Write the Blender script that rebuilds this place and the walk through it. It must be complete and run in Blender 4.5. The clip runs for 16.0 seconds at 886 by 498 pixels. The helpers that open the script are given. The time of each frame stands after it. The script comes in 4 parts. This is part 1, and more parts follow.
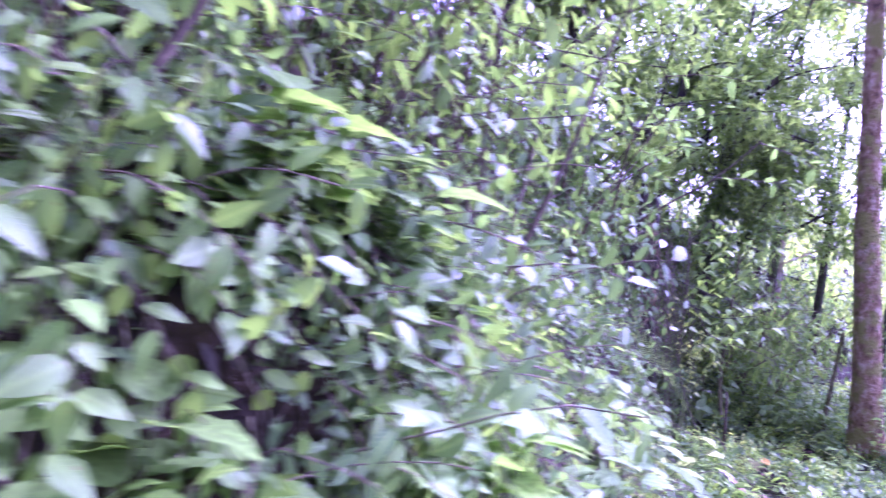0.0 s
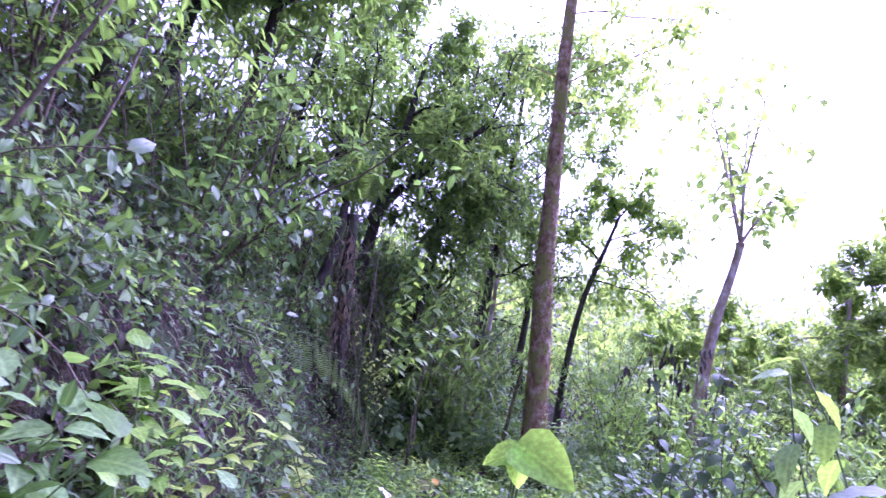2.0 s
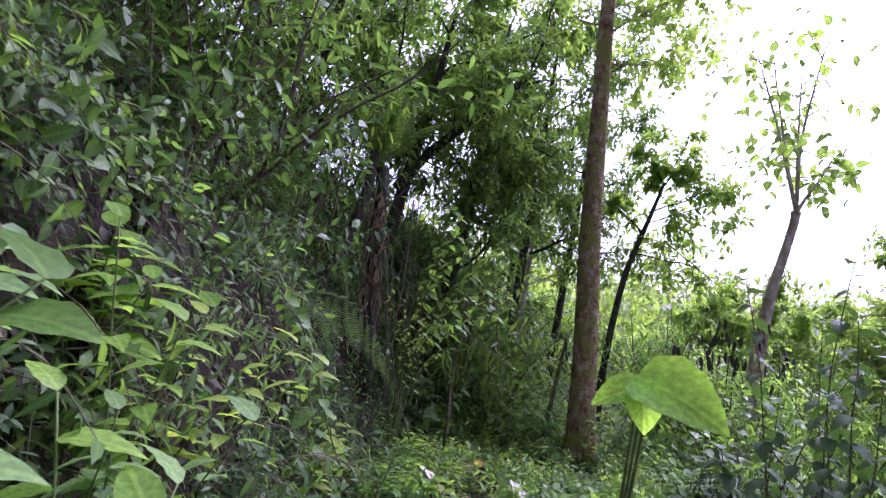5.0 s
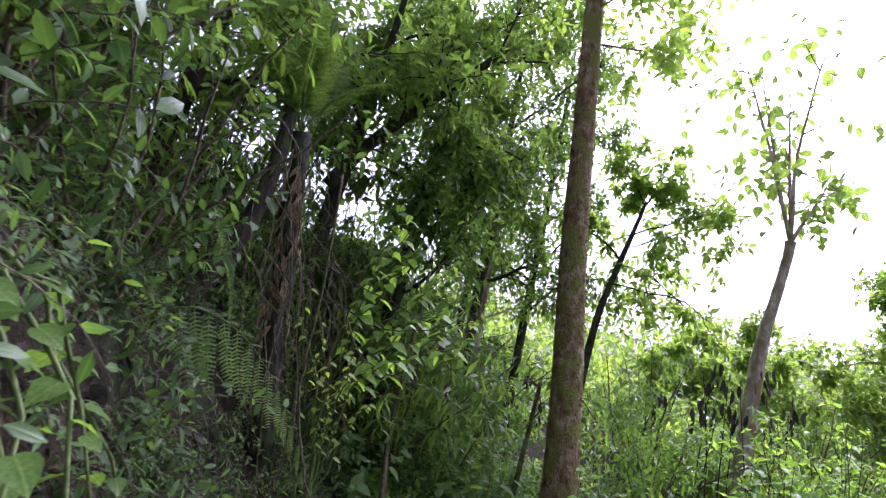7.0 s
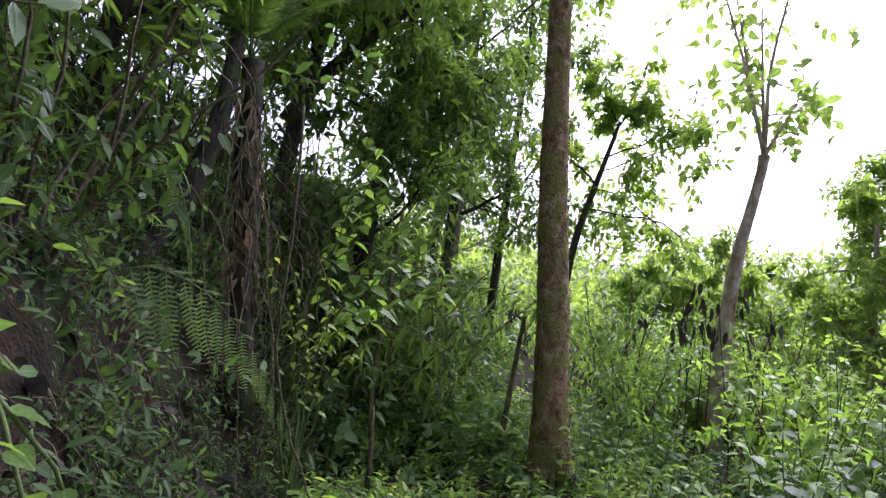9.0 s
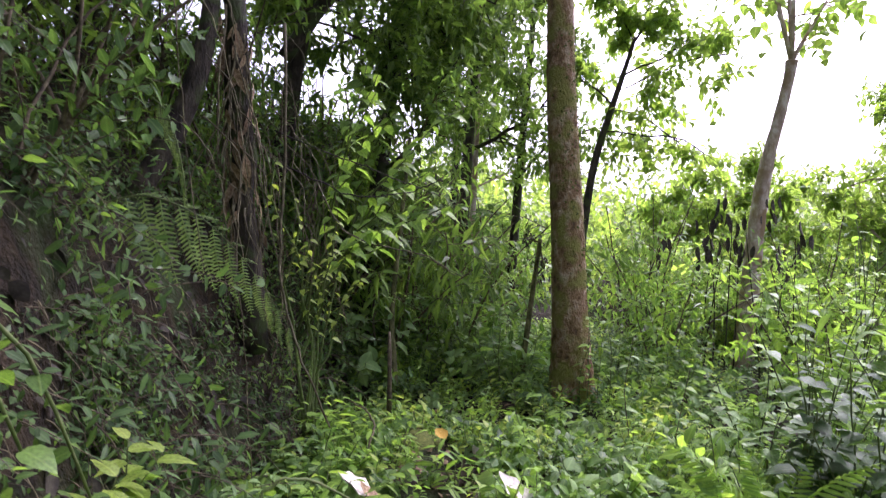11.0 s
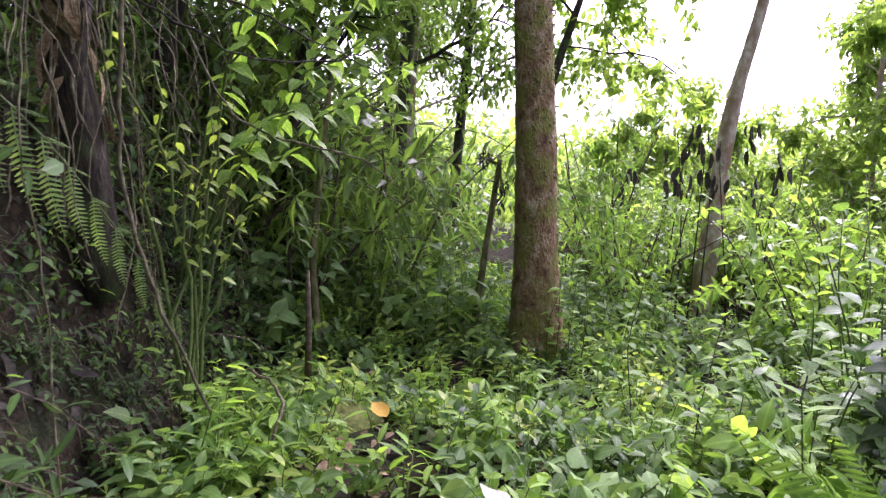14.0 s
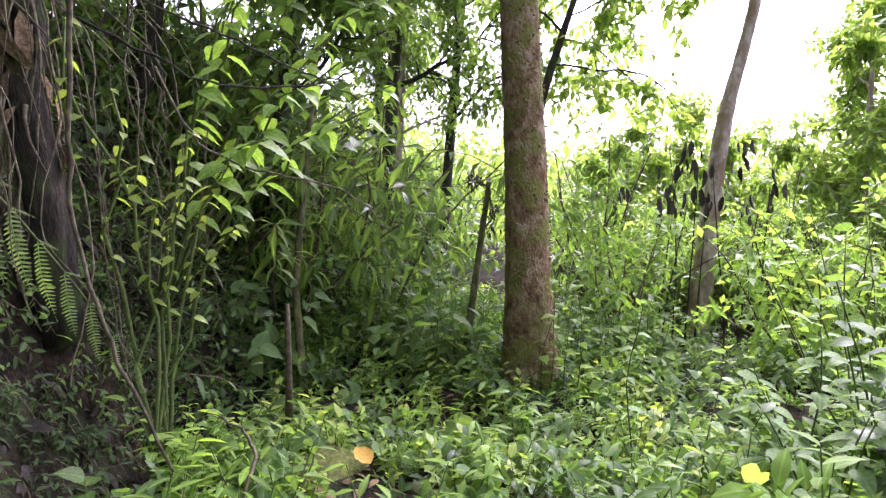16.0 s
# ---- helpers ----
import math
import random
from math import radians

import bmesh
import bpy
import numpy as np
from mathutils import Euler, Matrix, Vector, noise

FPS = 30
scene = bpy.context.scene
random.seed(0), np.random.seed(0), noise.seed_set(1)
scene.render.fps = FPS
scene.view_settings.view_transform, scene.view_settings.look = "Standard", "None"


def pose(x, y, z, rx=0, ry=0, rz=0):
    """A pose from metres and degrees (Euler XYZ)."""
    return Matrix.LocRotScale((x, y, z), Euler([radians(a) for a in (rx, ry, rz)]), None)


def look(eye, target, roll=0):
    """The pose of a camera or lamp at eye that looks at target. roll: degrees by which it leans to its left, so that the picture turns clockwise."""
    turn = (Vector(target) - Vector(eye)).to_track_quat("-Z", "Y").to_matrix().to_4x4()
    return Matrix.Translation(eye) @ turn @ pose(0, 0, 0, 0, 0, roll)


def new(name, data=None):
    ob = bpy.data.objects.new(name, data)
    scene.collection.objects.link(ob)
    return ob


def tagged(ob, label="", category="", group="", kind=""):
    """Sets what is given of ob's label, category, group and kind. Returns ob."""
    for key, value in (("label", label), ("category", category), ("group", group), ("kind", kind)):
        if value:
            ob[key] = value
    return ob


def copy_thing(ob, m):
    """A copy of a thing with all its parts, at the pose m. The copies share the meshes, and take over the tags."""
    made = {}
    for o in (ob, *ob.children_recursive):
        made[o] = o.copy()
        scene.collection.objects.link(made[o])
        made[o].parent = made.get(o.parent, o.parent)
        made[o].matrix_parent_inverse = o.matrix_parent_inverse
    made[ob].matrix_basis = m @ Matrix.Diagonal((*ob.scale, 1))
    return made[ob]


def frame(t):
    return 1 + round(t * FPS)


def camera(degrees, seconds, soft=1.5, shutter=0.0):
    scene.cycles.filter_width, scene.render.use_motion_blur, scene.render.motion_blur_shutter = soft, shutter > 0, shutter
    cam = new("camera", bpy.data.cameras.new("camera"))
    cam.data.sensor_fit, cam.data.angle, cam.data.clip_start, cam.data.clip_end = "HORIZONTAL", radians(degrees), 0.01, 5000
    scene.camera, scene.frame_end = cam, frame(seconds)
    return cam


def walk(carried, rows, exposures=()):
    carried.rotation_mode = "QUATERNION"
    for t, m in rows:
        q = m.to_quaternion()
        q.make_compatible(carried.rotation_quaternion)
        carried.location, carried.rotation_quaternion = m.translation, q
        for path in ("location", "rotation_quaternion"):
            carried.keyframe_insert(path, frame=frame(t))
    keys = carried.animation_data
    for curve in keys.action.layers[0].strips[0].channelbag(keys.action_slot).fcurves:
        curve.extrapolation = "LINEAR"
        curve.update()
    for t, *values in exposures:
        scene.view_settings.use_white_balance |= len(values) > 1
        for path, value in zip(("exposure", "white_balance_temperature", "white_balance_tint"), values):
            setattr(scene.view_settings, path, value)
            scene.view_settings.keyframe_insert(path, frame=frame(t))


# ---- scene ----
# ---- camera and walk: y runs along the trail, the walk ends at x = y = 0 ----
cam = camera(72.6, 16.0, soft=1.3, shutter=0.35)
ROWS = [
    (0, 0.086, -6.507, 2.95, 32.12, -1.03, 2.55),
    (0.5, 0.601, -6.02, 2.869, 26.09, -0, 2.55),
    (1, 0.924, -5.828, 2.791, 22.01, 0.39, 6.03),
    (1.5, 1.077, -5.743, 2.642, 16.97, 3.55, 7.61),
    (2, 1.1, -5.621, 2.488, 11.69, 5.4, 6.97),
    (2.5, 0.948, -5.532, 2.474, 8.68, 3.43, 8.91),
    (3, 0.915, -5.494, 2.484, 8.81, 3.65, 8.38),
    (3.2, 0.92, -5.473, 2.462, 10.06, 5.12, 7.95),
    (5.3, 0.614, -4.523, 1.94, 13.35, 5.1, 6.39),
    (5.5, 0.579, -4.379, 1.939, 12.3, 5.51, 6.61),
    (6, 0.37, -3.758, 1.774, 11.07, 6.94, 6.35),
    (6.5, 0.249, -2.975, 1.809, 8.63, 9.43, 6.82),
    (7, 0.164, -2.295, 1.859, 8.5, 9.44, 7.81),
    (7.5, 0.045, -2.106, 1.938, 3.79, 7.61, 6.42),
    (8, -0.01, -2.025, 1.938, 1.82, 7.04, 3.15),
    (8.5, -0.032, -1.95, 1.952, 3.25, 3.63, 4.76),
    (8.7, -0.04, -1.903, 1.944, 3.78, 3.58, 4.64),
    (11, 0.223, -1.771, 1.663, 7.38, -1.4, 0.01),
    (11.5, 0.295, -1.587, 1.556, 3.35, -3.54, 4.65),
    (12, 0.274, -1.494, 1.572, 0.56, -4.58, 6.49),
    (12.5, 0.229, -1.234, 1.498, 2.65, -5.58, 3.12),
    (13, 0.131, -0.899, 1.499, 5.04, -4.97, 1.7),
    (13.5, 0.069, -0.567, 1.312, 1.96, -6.07, 2.72),
    (14, -0.054, -0.231, 1.332, 0.54, -6.12, 1),
    (14.5, -0.056, -0.066, 1.322, 0.83, -5.99, -0.46),
    (15, -0.028, 0.053, 1.342, 2.39, -5.99, -0.86),
    (15.5, -0.01, 0.056, 1.395, 0.69, -5.39, 0.18),
    (16, 0, 0, 1.4, -0, -4.5, 0),
]
EXPOSURES = [(0.0, 2.65, 4750, 108), (1.5, 2.25, 4750, 94), (3.0, 1.6, 4850, 74), (5.5, 1.15, 5300, 48), (6.5, 1.35, 5400, 43), (8.5, 1.25, 5450, 40), (11.0, 1.6, 5700, 40), (13.5, 1.85, 5700, 44), (16.0, 2.15, 5700, 46)]
walk(cam, [(t, pose(x, y, z, 0, 0, yaw) @ pose(0, 0, 0, 90 + pitch, 0, 0) @ pose(0, 0, 0, 0, 0, roll)) for t, x, y, z, yaw, pitch, roll in ROWS], EXPOSURES)

# ---- world: bright hazy overcast sky, the sun veiled ahead and to the right ----
SUN_ELEV, SUN_AZ = 48.0, 30.0
world = bpy.data.worlds.new("overcast_sky")
scene.world = world
world.use_nodes = True
wn, wl = world.node_tree.nodes, world.node_tree.links
sky = wn.new("ShaderNodeTexSky")
sky.sky_type, sky.sun_disc = "NISHITA", False
sky.sun_elevation, sky.sun_rotation = radians(SUN_ELEV), radians(SUN_AZ)
sky.air_density, sky.dust_density, sky.ozone_density = 1.0, 6.0, 1.0
pale = wn.new("ShaderNodeHueSaturation")
pale.inputs["Saturation"].default_value = 0.35
wl.new(sky.outputs[0], pale.inputs["Color"])
wl.new(pale.outputs[0], wn["Background"].inputs[0])
wn["Background"].inputs[1].default_value = 0.15
sun_data = bpy.data.lights.new("veiled_sun", "SUN")
sun_data.energy, sun_data.angle, sun_data.color = 1.5, radians(14), (1.0, 0.96, 0.88)
sun = new("veiled_sun", sun_data)
se, sa = radians(SUN_ELEV), radians(SUN_AZ)
sun_from = Vector((math.sin(sa) * math.cos(se), math.cos(sa) * math.cos(se), math.sin(se)))
sun.matrix_world = look(sun_from * 40, (0, 0, 0))

# ---- materials ----
def nodes_of(name):
    m = bpy.data.materials.new(name)
    m.use_nodes = True
    return m, m.node_tree.nodes, m.node_tree.links


def leaf_material(name, dark, light, glow=0.35, rough=0.42, vein=0.25):
    """A living leaf: colour that differs from leaf to leaf and plant to plant, veins, gloss and light passing through."""
    m, n, l = nodes_of(name)
    b, out = n["Principled BSDF"], n["Material Output"]
    geo, info, uv = n.new("ShaderNodeNewGeometry"), n.new("ShaderNodeObjectInfo"), n.new("ShaderNodeUVMap")
    mixr = n.new("ShaderNodeMath"); mixr.operation = "MULTIPLY_ADD"
    l.new(geo.outputs["Random Per Island"], mixr.inputs[0]); mixr.inputs[1].default_value = 0.6
    half = n.new("ShaderNodeMath"); half.operation = "MULTIPLY"; half.inputs[1].default_value = 0.4
    l.new(info.outputs["Random"], half.inputs[0]); l.new(half.outputs[0], mixr.inputs[2])
    ramp = n.new("ShaderNodeValToRGB")
    ramp.color_ramp.elements[0].color, ramp.color_ramp.elements[1].color = (*dark, 1), (*light, 1)
    ramp.color_ramp.elements[0].position, ramp.color_ramp.elements[1].position = 0.12, 0.92
    l.new(mixr.outputs[0], ramp.inputs[0])
    sep = n.new("ShaderNodeSeparateXYZ"); l.new(uv.outputs[0], sep.inputs[0])
    # midrib and slanting side veins from the leaf's own coordinates
    off = n.new("ShaderNodeMath"); off.operation = "SUBTRACT"; off.inputs[1].default_value = 0.5; l.new(sep.outputs[0], off.inputs[0])
    ab = n.new("ShaderNodeMath"); ab.operation = "ABSOLUTE"; l.new(off.outputs[0], ab.inputs[0])
    sl = n.new("ShaderNodeMath"); sl.operation = "MULTIPLY_ADD"; sl.inputs[1].default_value = -0.9; l.new(ab.outputs[0], sl.inputs[0]); l.new(sep.outputs[1], sl.inputs[2])
    fr = n.new("ShaderNodeMath"); fr.operation = "MULTIPLY"; fr.inputs[1].default_value = 52.0; l.new(sl.outputs[0], fr.inputs[0])
    sn = n.new("ShaderNodeMath"); sn.operation = "SINE"; l.new(fr.outputs[0], sn.inputs[0])
    rib = n.new("ShaderNodeMapRange"); rib.inputs[1].default_value, rib.inputs[2].default_value, rib.inputs[3].default_value, rib.inputs[4].default_value = 0.015, 0.05, 1.0, 0.0
    l.new(ab.outputs[0], rib.inputs[0])
    side = n.new("ShaderNodeMapRange"); side.inputs[1].default_value, side.inputs[2].default_value, side.inputs[3].default_value, side.inputs[4].default_value = 0.8, 1.0, 0.0, 0.5
    l.new(sn.outputs[0], side.inputs[0])
    mx = n.new("ShaderNodeMath"); mx.operation = "MAXIMUM"; l.new(rib.outputs[0], mx.inputs[0]); l.new(side.outputs[0], mx.inputs[1])
    veins = n.new("ShaderNodeMath"); veins.operation = "MULTIPLY"; veins.inputs[1].default_value = vein; l.new(mx.outputs[0], veins.inputs[0])
    tint = n.new("ShaderNodeMix"); tint.data_type = "RGBA"; l.new(veins.outputs[0], tint.inputs[0]); l.new(ramp.outputs[0], tint.inputs[6])
    tint.inputs[7].default_value = (min(1, light[0] * 1.7), min(1, light[1] * 1.5), light[2] * 1.6, 1)
    # blotches, holes of disease and yellowing
    tex, no = n.new("ShaderNodeTexCoord"), n.new("ShaderNodeTexNoise")
    no.inputs["Scale"].default_value, no.inputs["Detail"].default_value = 9.0, 4.0
    l.new(tex.outputs["Object"], no.inputs["Vector"])
    bl = n.new("ShaderNodeMapRange"); bl.inputs[1].default_value, bl.inputs[2].default_value, bl.inputs[3].default_value, bl.inputs[4].default_value = 0.35, 0.7, 0.78, 1.25
    l.new(no.outputs[0], bl.inputs[0])
    hue = n.new("ShaderNodeHueSaturation"); l.new(tint.outputs[2], hue.inputs["Color"]); l.new(bl.outputs[0], hue.inputs["Value"])
    hue.inputs["Saturation"].default_value = 0.88
    spot = n.new("ShaderNodeTexNoise"); spot.inputs["Scale"].default_value = 60.0; l.new(tex.outputs["Object"], spot.inputs["Vector"])
    sp = n.new("ShaderNodeMapRange"); sp.inputs[1].default_value, sp.inputs[2].default_value, sp.inputs[3].default_value, sp.inputs[4].default_value = 0.68, 0.74, 0.0, 0.7
    l.new(spot.outputs[0], sp.inputs[0])
    brown = n.new("ShaderNodeMix"); brown.data_type = "RGBA"; l.new(sp.outputs[0], brown.inputs[0]); l.new(hue.outputs[0], brown.inputs[6]); brown.inputs[7].default_value = (0.16, 0.11, 0.04, 1)
    l.new(brown.outputs[2], b.inputs["Base Color"])
    b.inputs["Roughness"].default_value = rough
    b.inputs["Specular IOR Level"].default_value = 0.22
    bump = n.new("ShaderNodeBump"); bump.inputs["Strength"].default_value = 0.35; bump.inputs["Distance"].default_value = 0.004
    l.new(mx.outputs[0], bump.inputs["Height"]); l.new(bump.outputs[0], b.inputs["Normal"])
    tr = n.new("ShaderNodeBsdfTranslucent")
    warm = n.new("ShaderNodeMix"); warm.data_type = "RGBA"; warm.blend_type = "MULTIPLY"; warm.inputs[0].default_value = 1.0
    l.new(brown.outputs[2], warm.inputs[6]); warm.inputs[7].default_value = (2.3, 2.3, 1.1, 1)
    l.new(warm.outputs[2], tr.inputs["Color"])
    ms = n.new("ShaderNodeMixShader"); ms.inputs[0].default_value = glow
    l.new(b.outputs[0], ms.inputs[1]); l.new(tr.outputs[0], ms.inputs[2]); l.new(ms.outputs[0], out.inputs[0])
    return m


def rough_material(name, cols, scale=6.0, stretch=(1, 1, 1), rough=0.85, bump=0.6, distance=0.01, patch=None, patch_scale=3.0, patch_at=(0.5, 0.62)):
    """Bark, soil and dry matter: three-colour grain, relief and an optional second growth (moss, lichen) in patches."""
    m, n, l = nodes_of(name)
    b = n["Principled BSDF"]
    tex, mp = n.new("ShaderNodeTexCoord"), n.new("ShaderNodeMapping")
    mp.inputs["Scale"].default_value = stretch
    l.new(tex.outputs["Object"], mp.inputs["Vector"])
    no = n.new("ShaderNodeTexNoise"); no.inputs["Scale"].default_value, no.inputs["Detail"].default_value, no.inputs["Roughness"].default_value = scale, 8.0, 0.65
    l.new(mp.outputs[0], no.inputs["Vector"])
    ramp = n.new("ShaderNodeValToRGB")
    e = ramp.color_ramp.elements
    e[0].position, e[0].color, e[1].position, e[1].color = 0.34, (*cols[0], 1), 0.65, (*cols[-1], 1)
    if len(cols) > 2:
        x = e.new(0.5); x.color = (*cols[1], 1)
    l.new(no.outputs[0], ramp.inputs[0])
    last = ramp.outputs[0]
    if patch:
        p = n.new("ShaderNodeTexNoise"); p.inputs["Scale"].default_value, p.inputs["Detail"].default_value = patch_scale, 6.0
        l.new(tex.outputs["Object"], p.inputs["Vector"])
        r = n.new("ShaderNodeMapRange"); r.inputs[1].default_value, r.inputs[2].default_value = patch_at
        l.new(p.outputs[0], r.inputs[0])
        mix = n.new("ShaderNodeMix"); mix.data_type = "RGBA"; l.new(r.outputs[0], mix.inputs[0]); l.new(last, mix.inputs[6]); mix.inputs[7].default_value = (*patch, 1)
        last = mix.outputs[2]
    info = n.new("ShaderNodeObjectInfo")
    v = n.new("ShaderNodeMapRange"); v.inputs[3].default_value, v.inputs[4].default_value = 0.8, 1.2; l.new(info.outputs["Random"], v.inputs[0])
    hue = n.new("ShaderNodeHueSaturation"); l.new(last, hue.inputs["Color"]); l.new(v.outputs[0], hue.inputs["Value"])
    l.new(hue.outputs[0], b.inputs["Base Color"])
    fine = n.new("ShaderNodeTexNoise"); fine.inputs["Scale"].default_value, fine.inputs["Detail"].default_value = scale * 4, 6.0
    l.new(mp.outputs[0], fine.inputs["Vector"])
    add = n.new("ShaderNodeMath"); add.operation = "ADD"; l.new(no.outputs[0], add.inputs[0]); l.new(fine.outputs[0], add.inputs[1])
    bp = n.new("ShaderNodeBump"); bp.inputs["Strength"].default_value, bp.inputs["Distance"].default_value = bump, distance
    l.new(add.outputs[0], bp.inputs["Height"]); l.new(bp.outputs[0], b.inputs["Normal"])
    b.inputs["Roughness"].default_value = rough
    b.inputs["Specular IOR Level"].default_value = 0.25
    return m


LEAF_MID = leaf_material("leaf_mid_green", (0.04, 0.10, 0.012), (0.125, 0.24, 0.024), glow=0.42)
LEAF_DARK = leaf_material("leaf_dark_green", (0.036, 0.085, 0.018), (0.085, 0.18, 0.03), glow=0.4, rough=0.36)
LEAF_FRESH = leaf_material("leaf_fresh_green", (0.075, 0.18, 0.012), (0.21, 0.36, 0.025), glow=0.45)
LEAF_YELLOW = leaf_material("leaf_yellow_green", (0.13, 0.22, 0.015), (0.30, 0.40, 0.04), glow=0.45)
LEAF_PALE = leaf_material("leaf_pale_green", (0.08, 0.17, 0.045), (0.17, 0.29, 0.065), glow=0.35, rough=0.62)
LEAF_FERN = leaf_material("fern_green", (0.11, 0.20, 0.05), (0.20, 0.31, 0.075), glow=0.4, rough=0.5, vein=0.15)
LEAF_CANOPY = leaf_material("canopy_green", (0.045, 0.095, 0.014), (0.12, 0.22, 0.024), glow=0.5)
# own dark green of broad leaves; on the bank creepers it paints in shade
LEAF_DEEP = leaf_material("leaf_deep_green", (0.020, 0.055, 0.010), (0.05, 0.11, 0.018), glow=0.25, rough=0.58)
LEAF_BIG = leaf_material("big_leaf_green", (0.13, 0.27, 0.012), (0.20, 0.36, 0.02), glow=0.75, rough=0.7, vein=0.4)
# light leaf green; on the far slope it also puts haze into the colour
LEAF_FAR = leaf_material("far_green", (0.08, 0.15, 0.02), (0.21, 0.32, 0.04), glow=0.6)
DRY_LEAF = rough_material("dry_leaf", ((0.10, 0.06, 0.03), (0.22, 0.15, 0.08), (0.36, 0.28, 0.17)), scale=14, rough=0.8, distance=0.004)
PALE_DRY = rough_material("pale_dry_leaf", ((0.42, 0.38, 0.30), (0.60, 0.56, 0.47), (0.74, 0.70, 0.62)), scale=18, rough=0.75, distance=0.004)
YELLOW_DRY = rough_material("yellow_dead_leaf", ((0.45, 0.26, 0.03), (0.62, 0.38, 0.05), (0.66, 0.46, 0.10)), scale=14, rough=0.65, distance=0.003)
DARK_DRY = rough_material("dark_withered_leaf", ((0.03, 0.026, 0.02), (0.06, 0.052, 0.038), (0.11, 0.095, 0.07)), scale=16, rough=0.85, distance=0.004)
BARK_MOSS = rough_material("mossy_bark", ((0.10, 0.06, 0.028), (0.30, 0.19, 0.085), (0.54, 0.43, 0.27)), scale=11, stretch=(1, 1, 0.6), bump=1.0, distance=0.06, patch=(0.25, 0.25, 0.055), patch_scale=3.5, patch_at=(0.46, 0.6))
BARK_PALE = rough_material("pale_lichen_bark", ((0.20, 0.15, 0.10), (0.36, 0.29, 0.21), (0.52, 0.47, 0.40)), scale=8, stretch=(1, 1, 0.5), bump=0.7, distance=0.015, patch=(0.24, 0.17, 0.09), patch_scale=3.0)
BARK_DARK = rough_material("dark_bark", ((0.012, 0.010, 0.008), (0.035, 0.028, 0.02), (0.08, 0.065, 0.045)), scale=10, stretch=(1, 1, 0.4), bump=0.9, distance=0.02, patch=(0.045, 0.06, 0.02), patch_scale=5)
STEM_GREEN = rough_material("green_stem", ((0.05, 0.08, 0.02), (0.09, 0.13, 0.03), (0.14, 0.16, 0.06)), scale=20, rough=0.6, distance=0.003)
STEM_BROWN = rough_material("woody_stem", ((0.035, 0.028, 0.018), (0.09, 0.07, 0.04), (0.16, 0.13, 0.08)), scale=20, rough=0.8, distance=0.004)
BARK_SAPLING = rough_material("mossy_sapling_bark", ((0.03, 0.035, 0.012), (0.085, 0.085, 0.03), (0.16, 0.15, 0.065)), scale=16, stretch=(1, 1, 0.5), rough=0.9, distance=0.006)
VINE = rough_material("vine_root", ((0.05, 0.042, 0.022), (0.12, 0.10, 0.055), (0.22, 0.20, 0.11)), scale=18, rough=0.75, distance=0.004)
SOIL = rough_material("forest_soil", ((0.007, 0.005, 0.002), (0.02, 0.0135, 0.006), (0.048, 0.034, 0.015)), scale=9, rough=0.95, bump=1.0, distance=0.05, patch=(0.035, 0.055, 0.015), patch_scale=1.6, patch_at=(0.52, 0.66))
MOSS = rough_material("moss", ((0.045, 0.06, 0.012), (0.10, 0.12, 0.025), (0.18, 0.19, 0.05)), scale=30, rough=0.95, distance=0.012)

# ---- mesh helpers ----
R = np.random.RandomState(7)


class Geo:
    """Collects vertices, faces and leaf coordinates of one mesh."""

    def __init__(self):
        self.v, self.f, self.uv, self.n = [], [], [], 0

    def add(self, v, f, uv=None):
        v = np.asarray(v, float).reshape(-1, 3)
        self.v.append(v)
        self.uv.append(np.full((len(v), 2), 0.25) if uv is None else np.asarray(uv, float))
        self.f.extend(tuple(i + self.n for i in q) for q in f)
        self.n += len(v)

    def mesh(self, name, material, smooth=True):
        me = bpy.data.meshes.new(name)
        v = np.concatenate(self.v)
        me.from_pydata(v.tolist(), [], self.f)
        if smooth:
            me.polygons.foreach_set("use_smooth", [True] * len(me.polygons))
        layer = me.uv_layers.new(name="UVMap")
        loops = np.empty(len(me.loops), np.int32)
        me.loops.foreach_get("vertex_index", loops)
        layer.data.foreach_set("uv", np.concatenate(self.uv)[loops].astype(np.float32).ravel())
        me.materials.append(material)
        return me


def part(name, geo, material, parent=None, label="", kind=""):
    """Links one mesh as an object, under a thing or a part."""
    ob = new(name, geo.mesh(name, material) if isinstance(geo, Geo) else geo)
    if parent is not None:
        ob.parent = parent
    if label or kind:
        tagged(ob, label, kind=kind)
    return ob


def thing(name, label, category, group="", kind="", at=(0, 0, 0)):
    ob = new(name)
    ob.empty_display_size = 0.1
    ob.location = at
    return tagged(ob, label, category, group, kind)


def unit(a):
    a = np.asarray(a, float)
    return a / (np.linalg.norm(a, axis=-1, keepdims=True) + 1e-9)


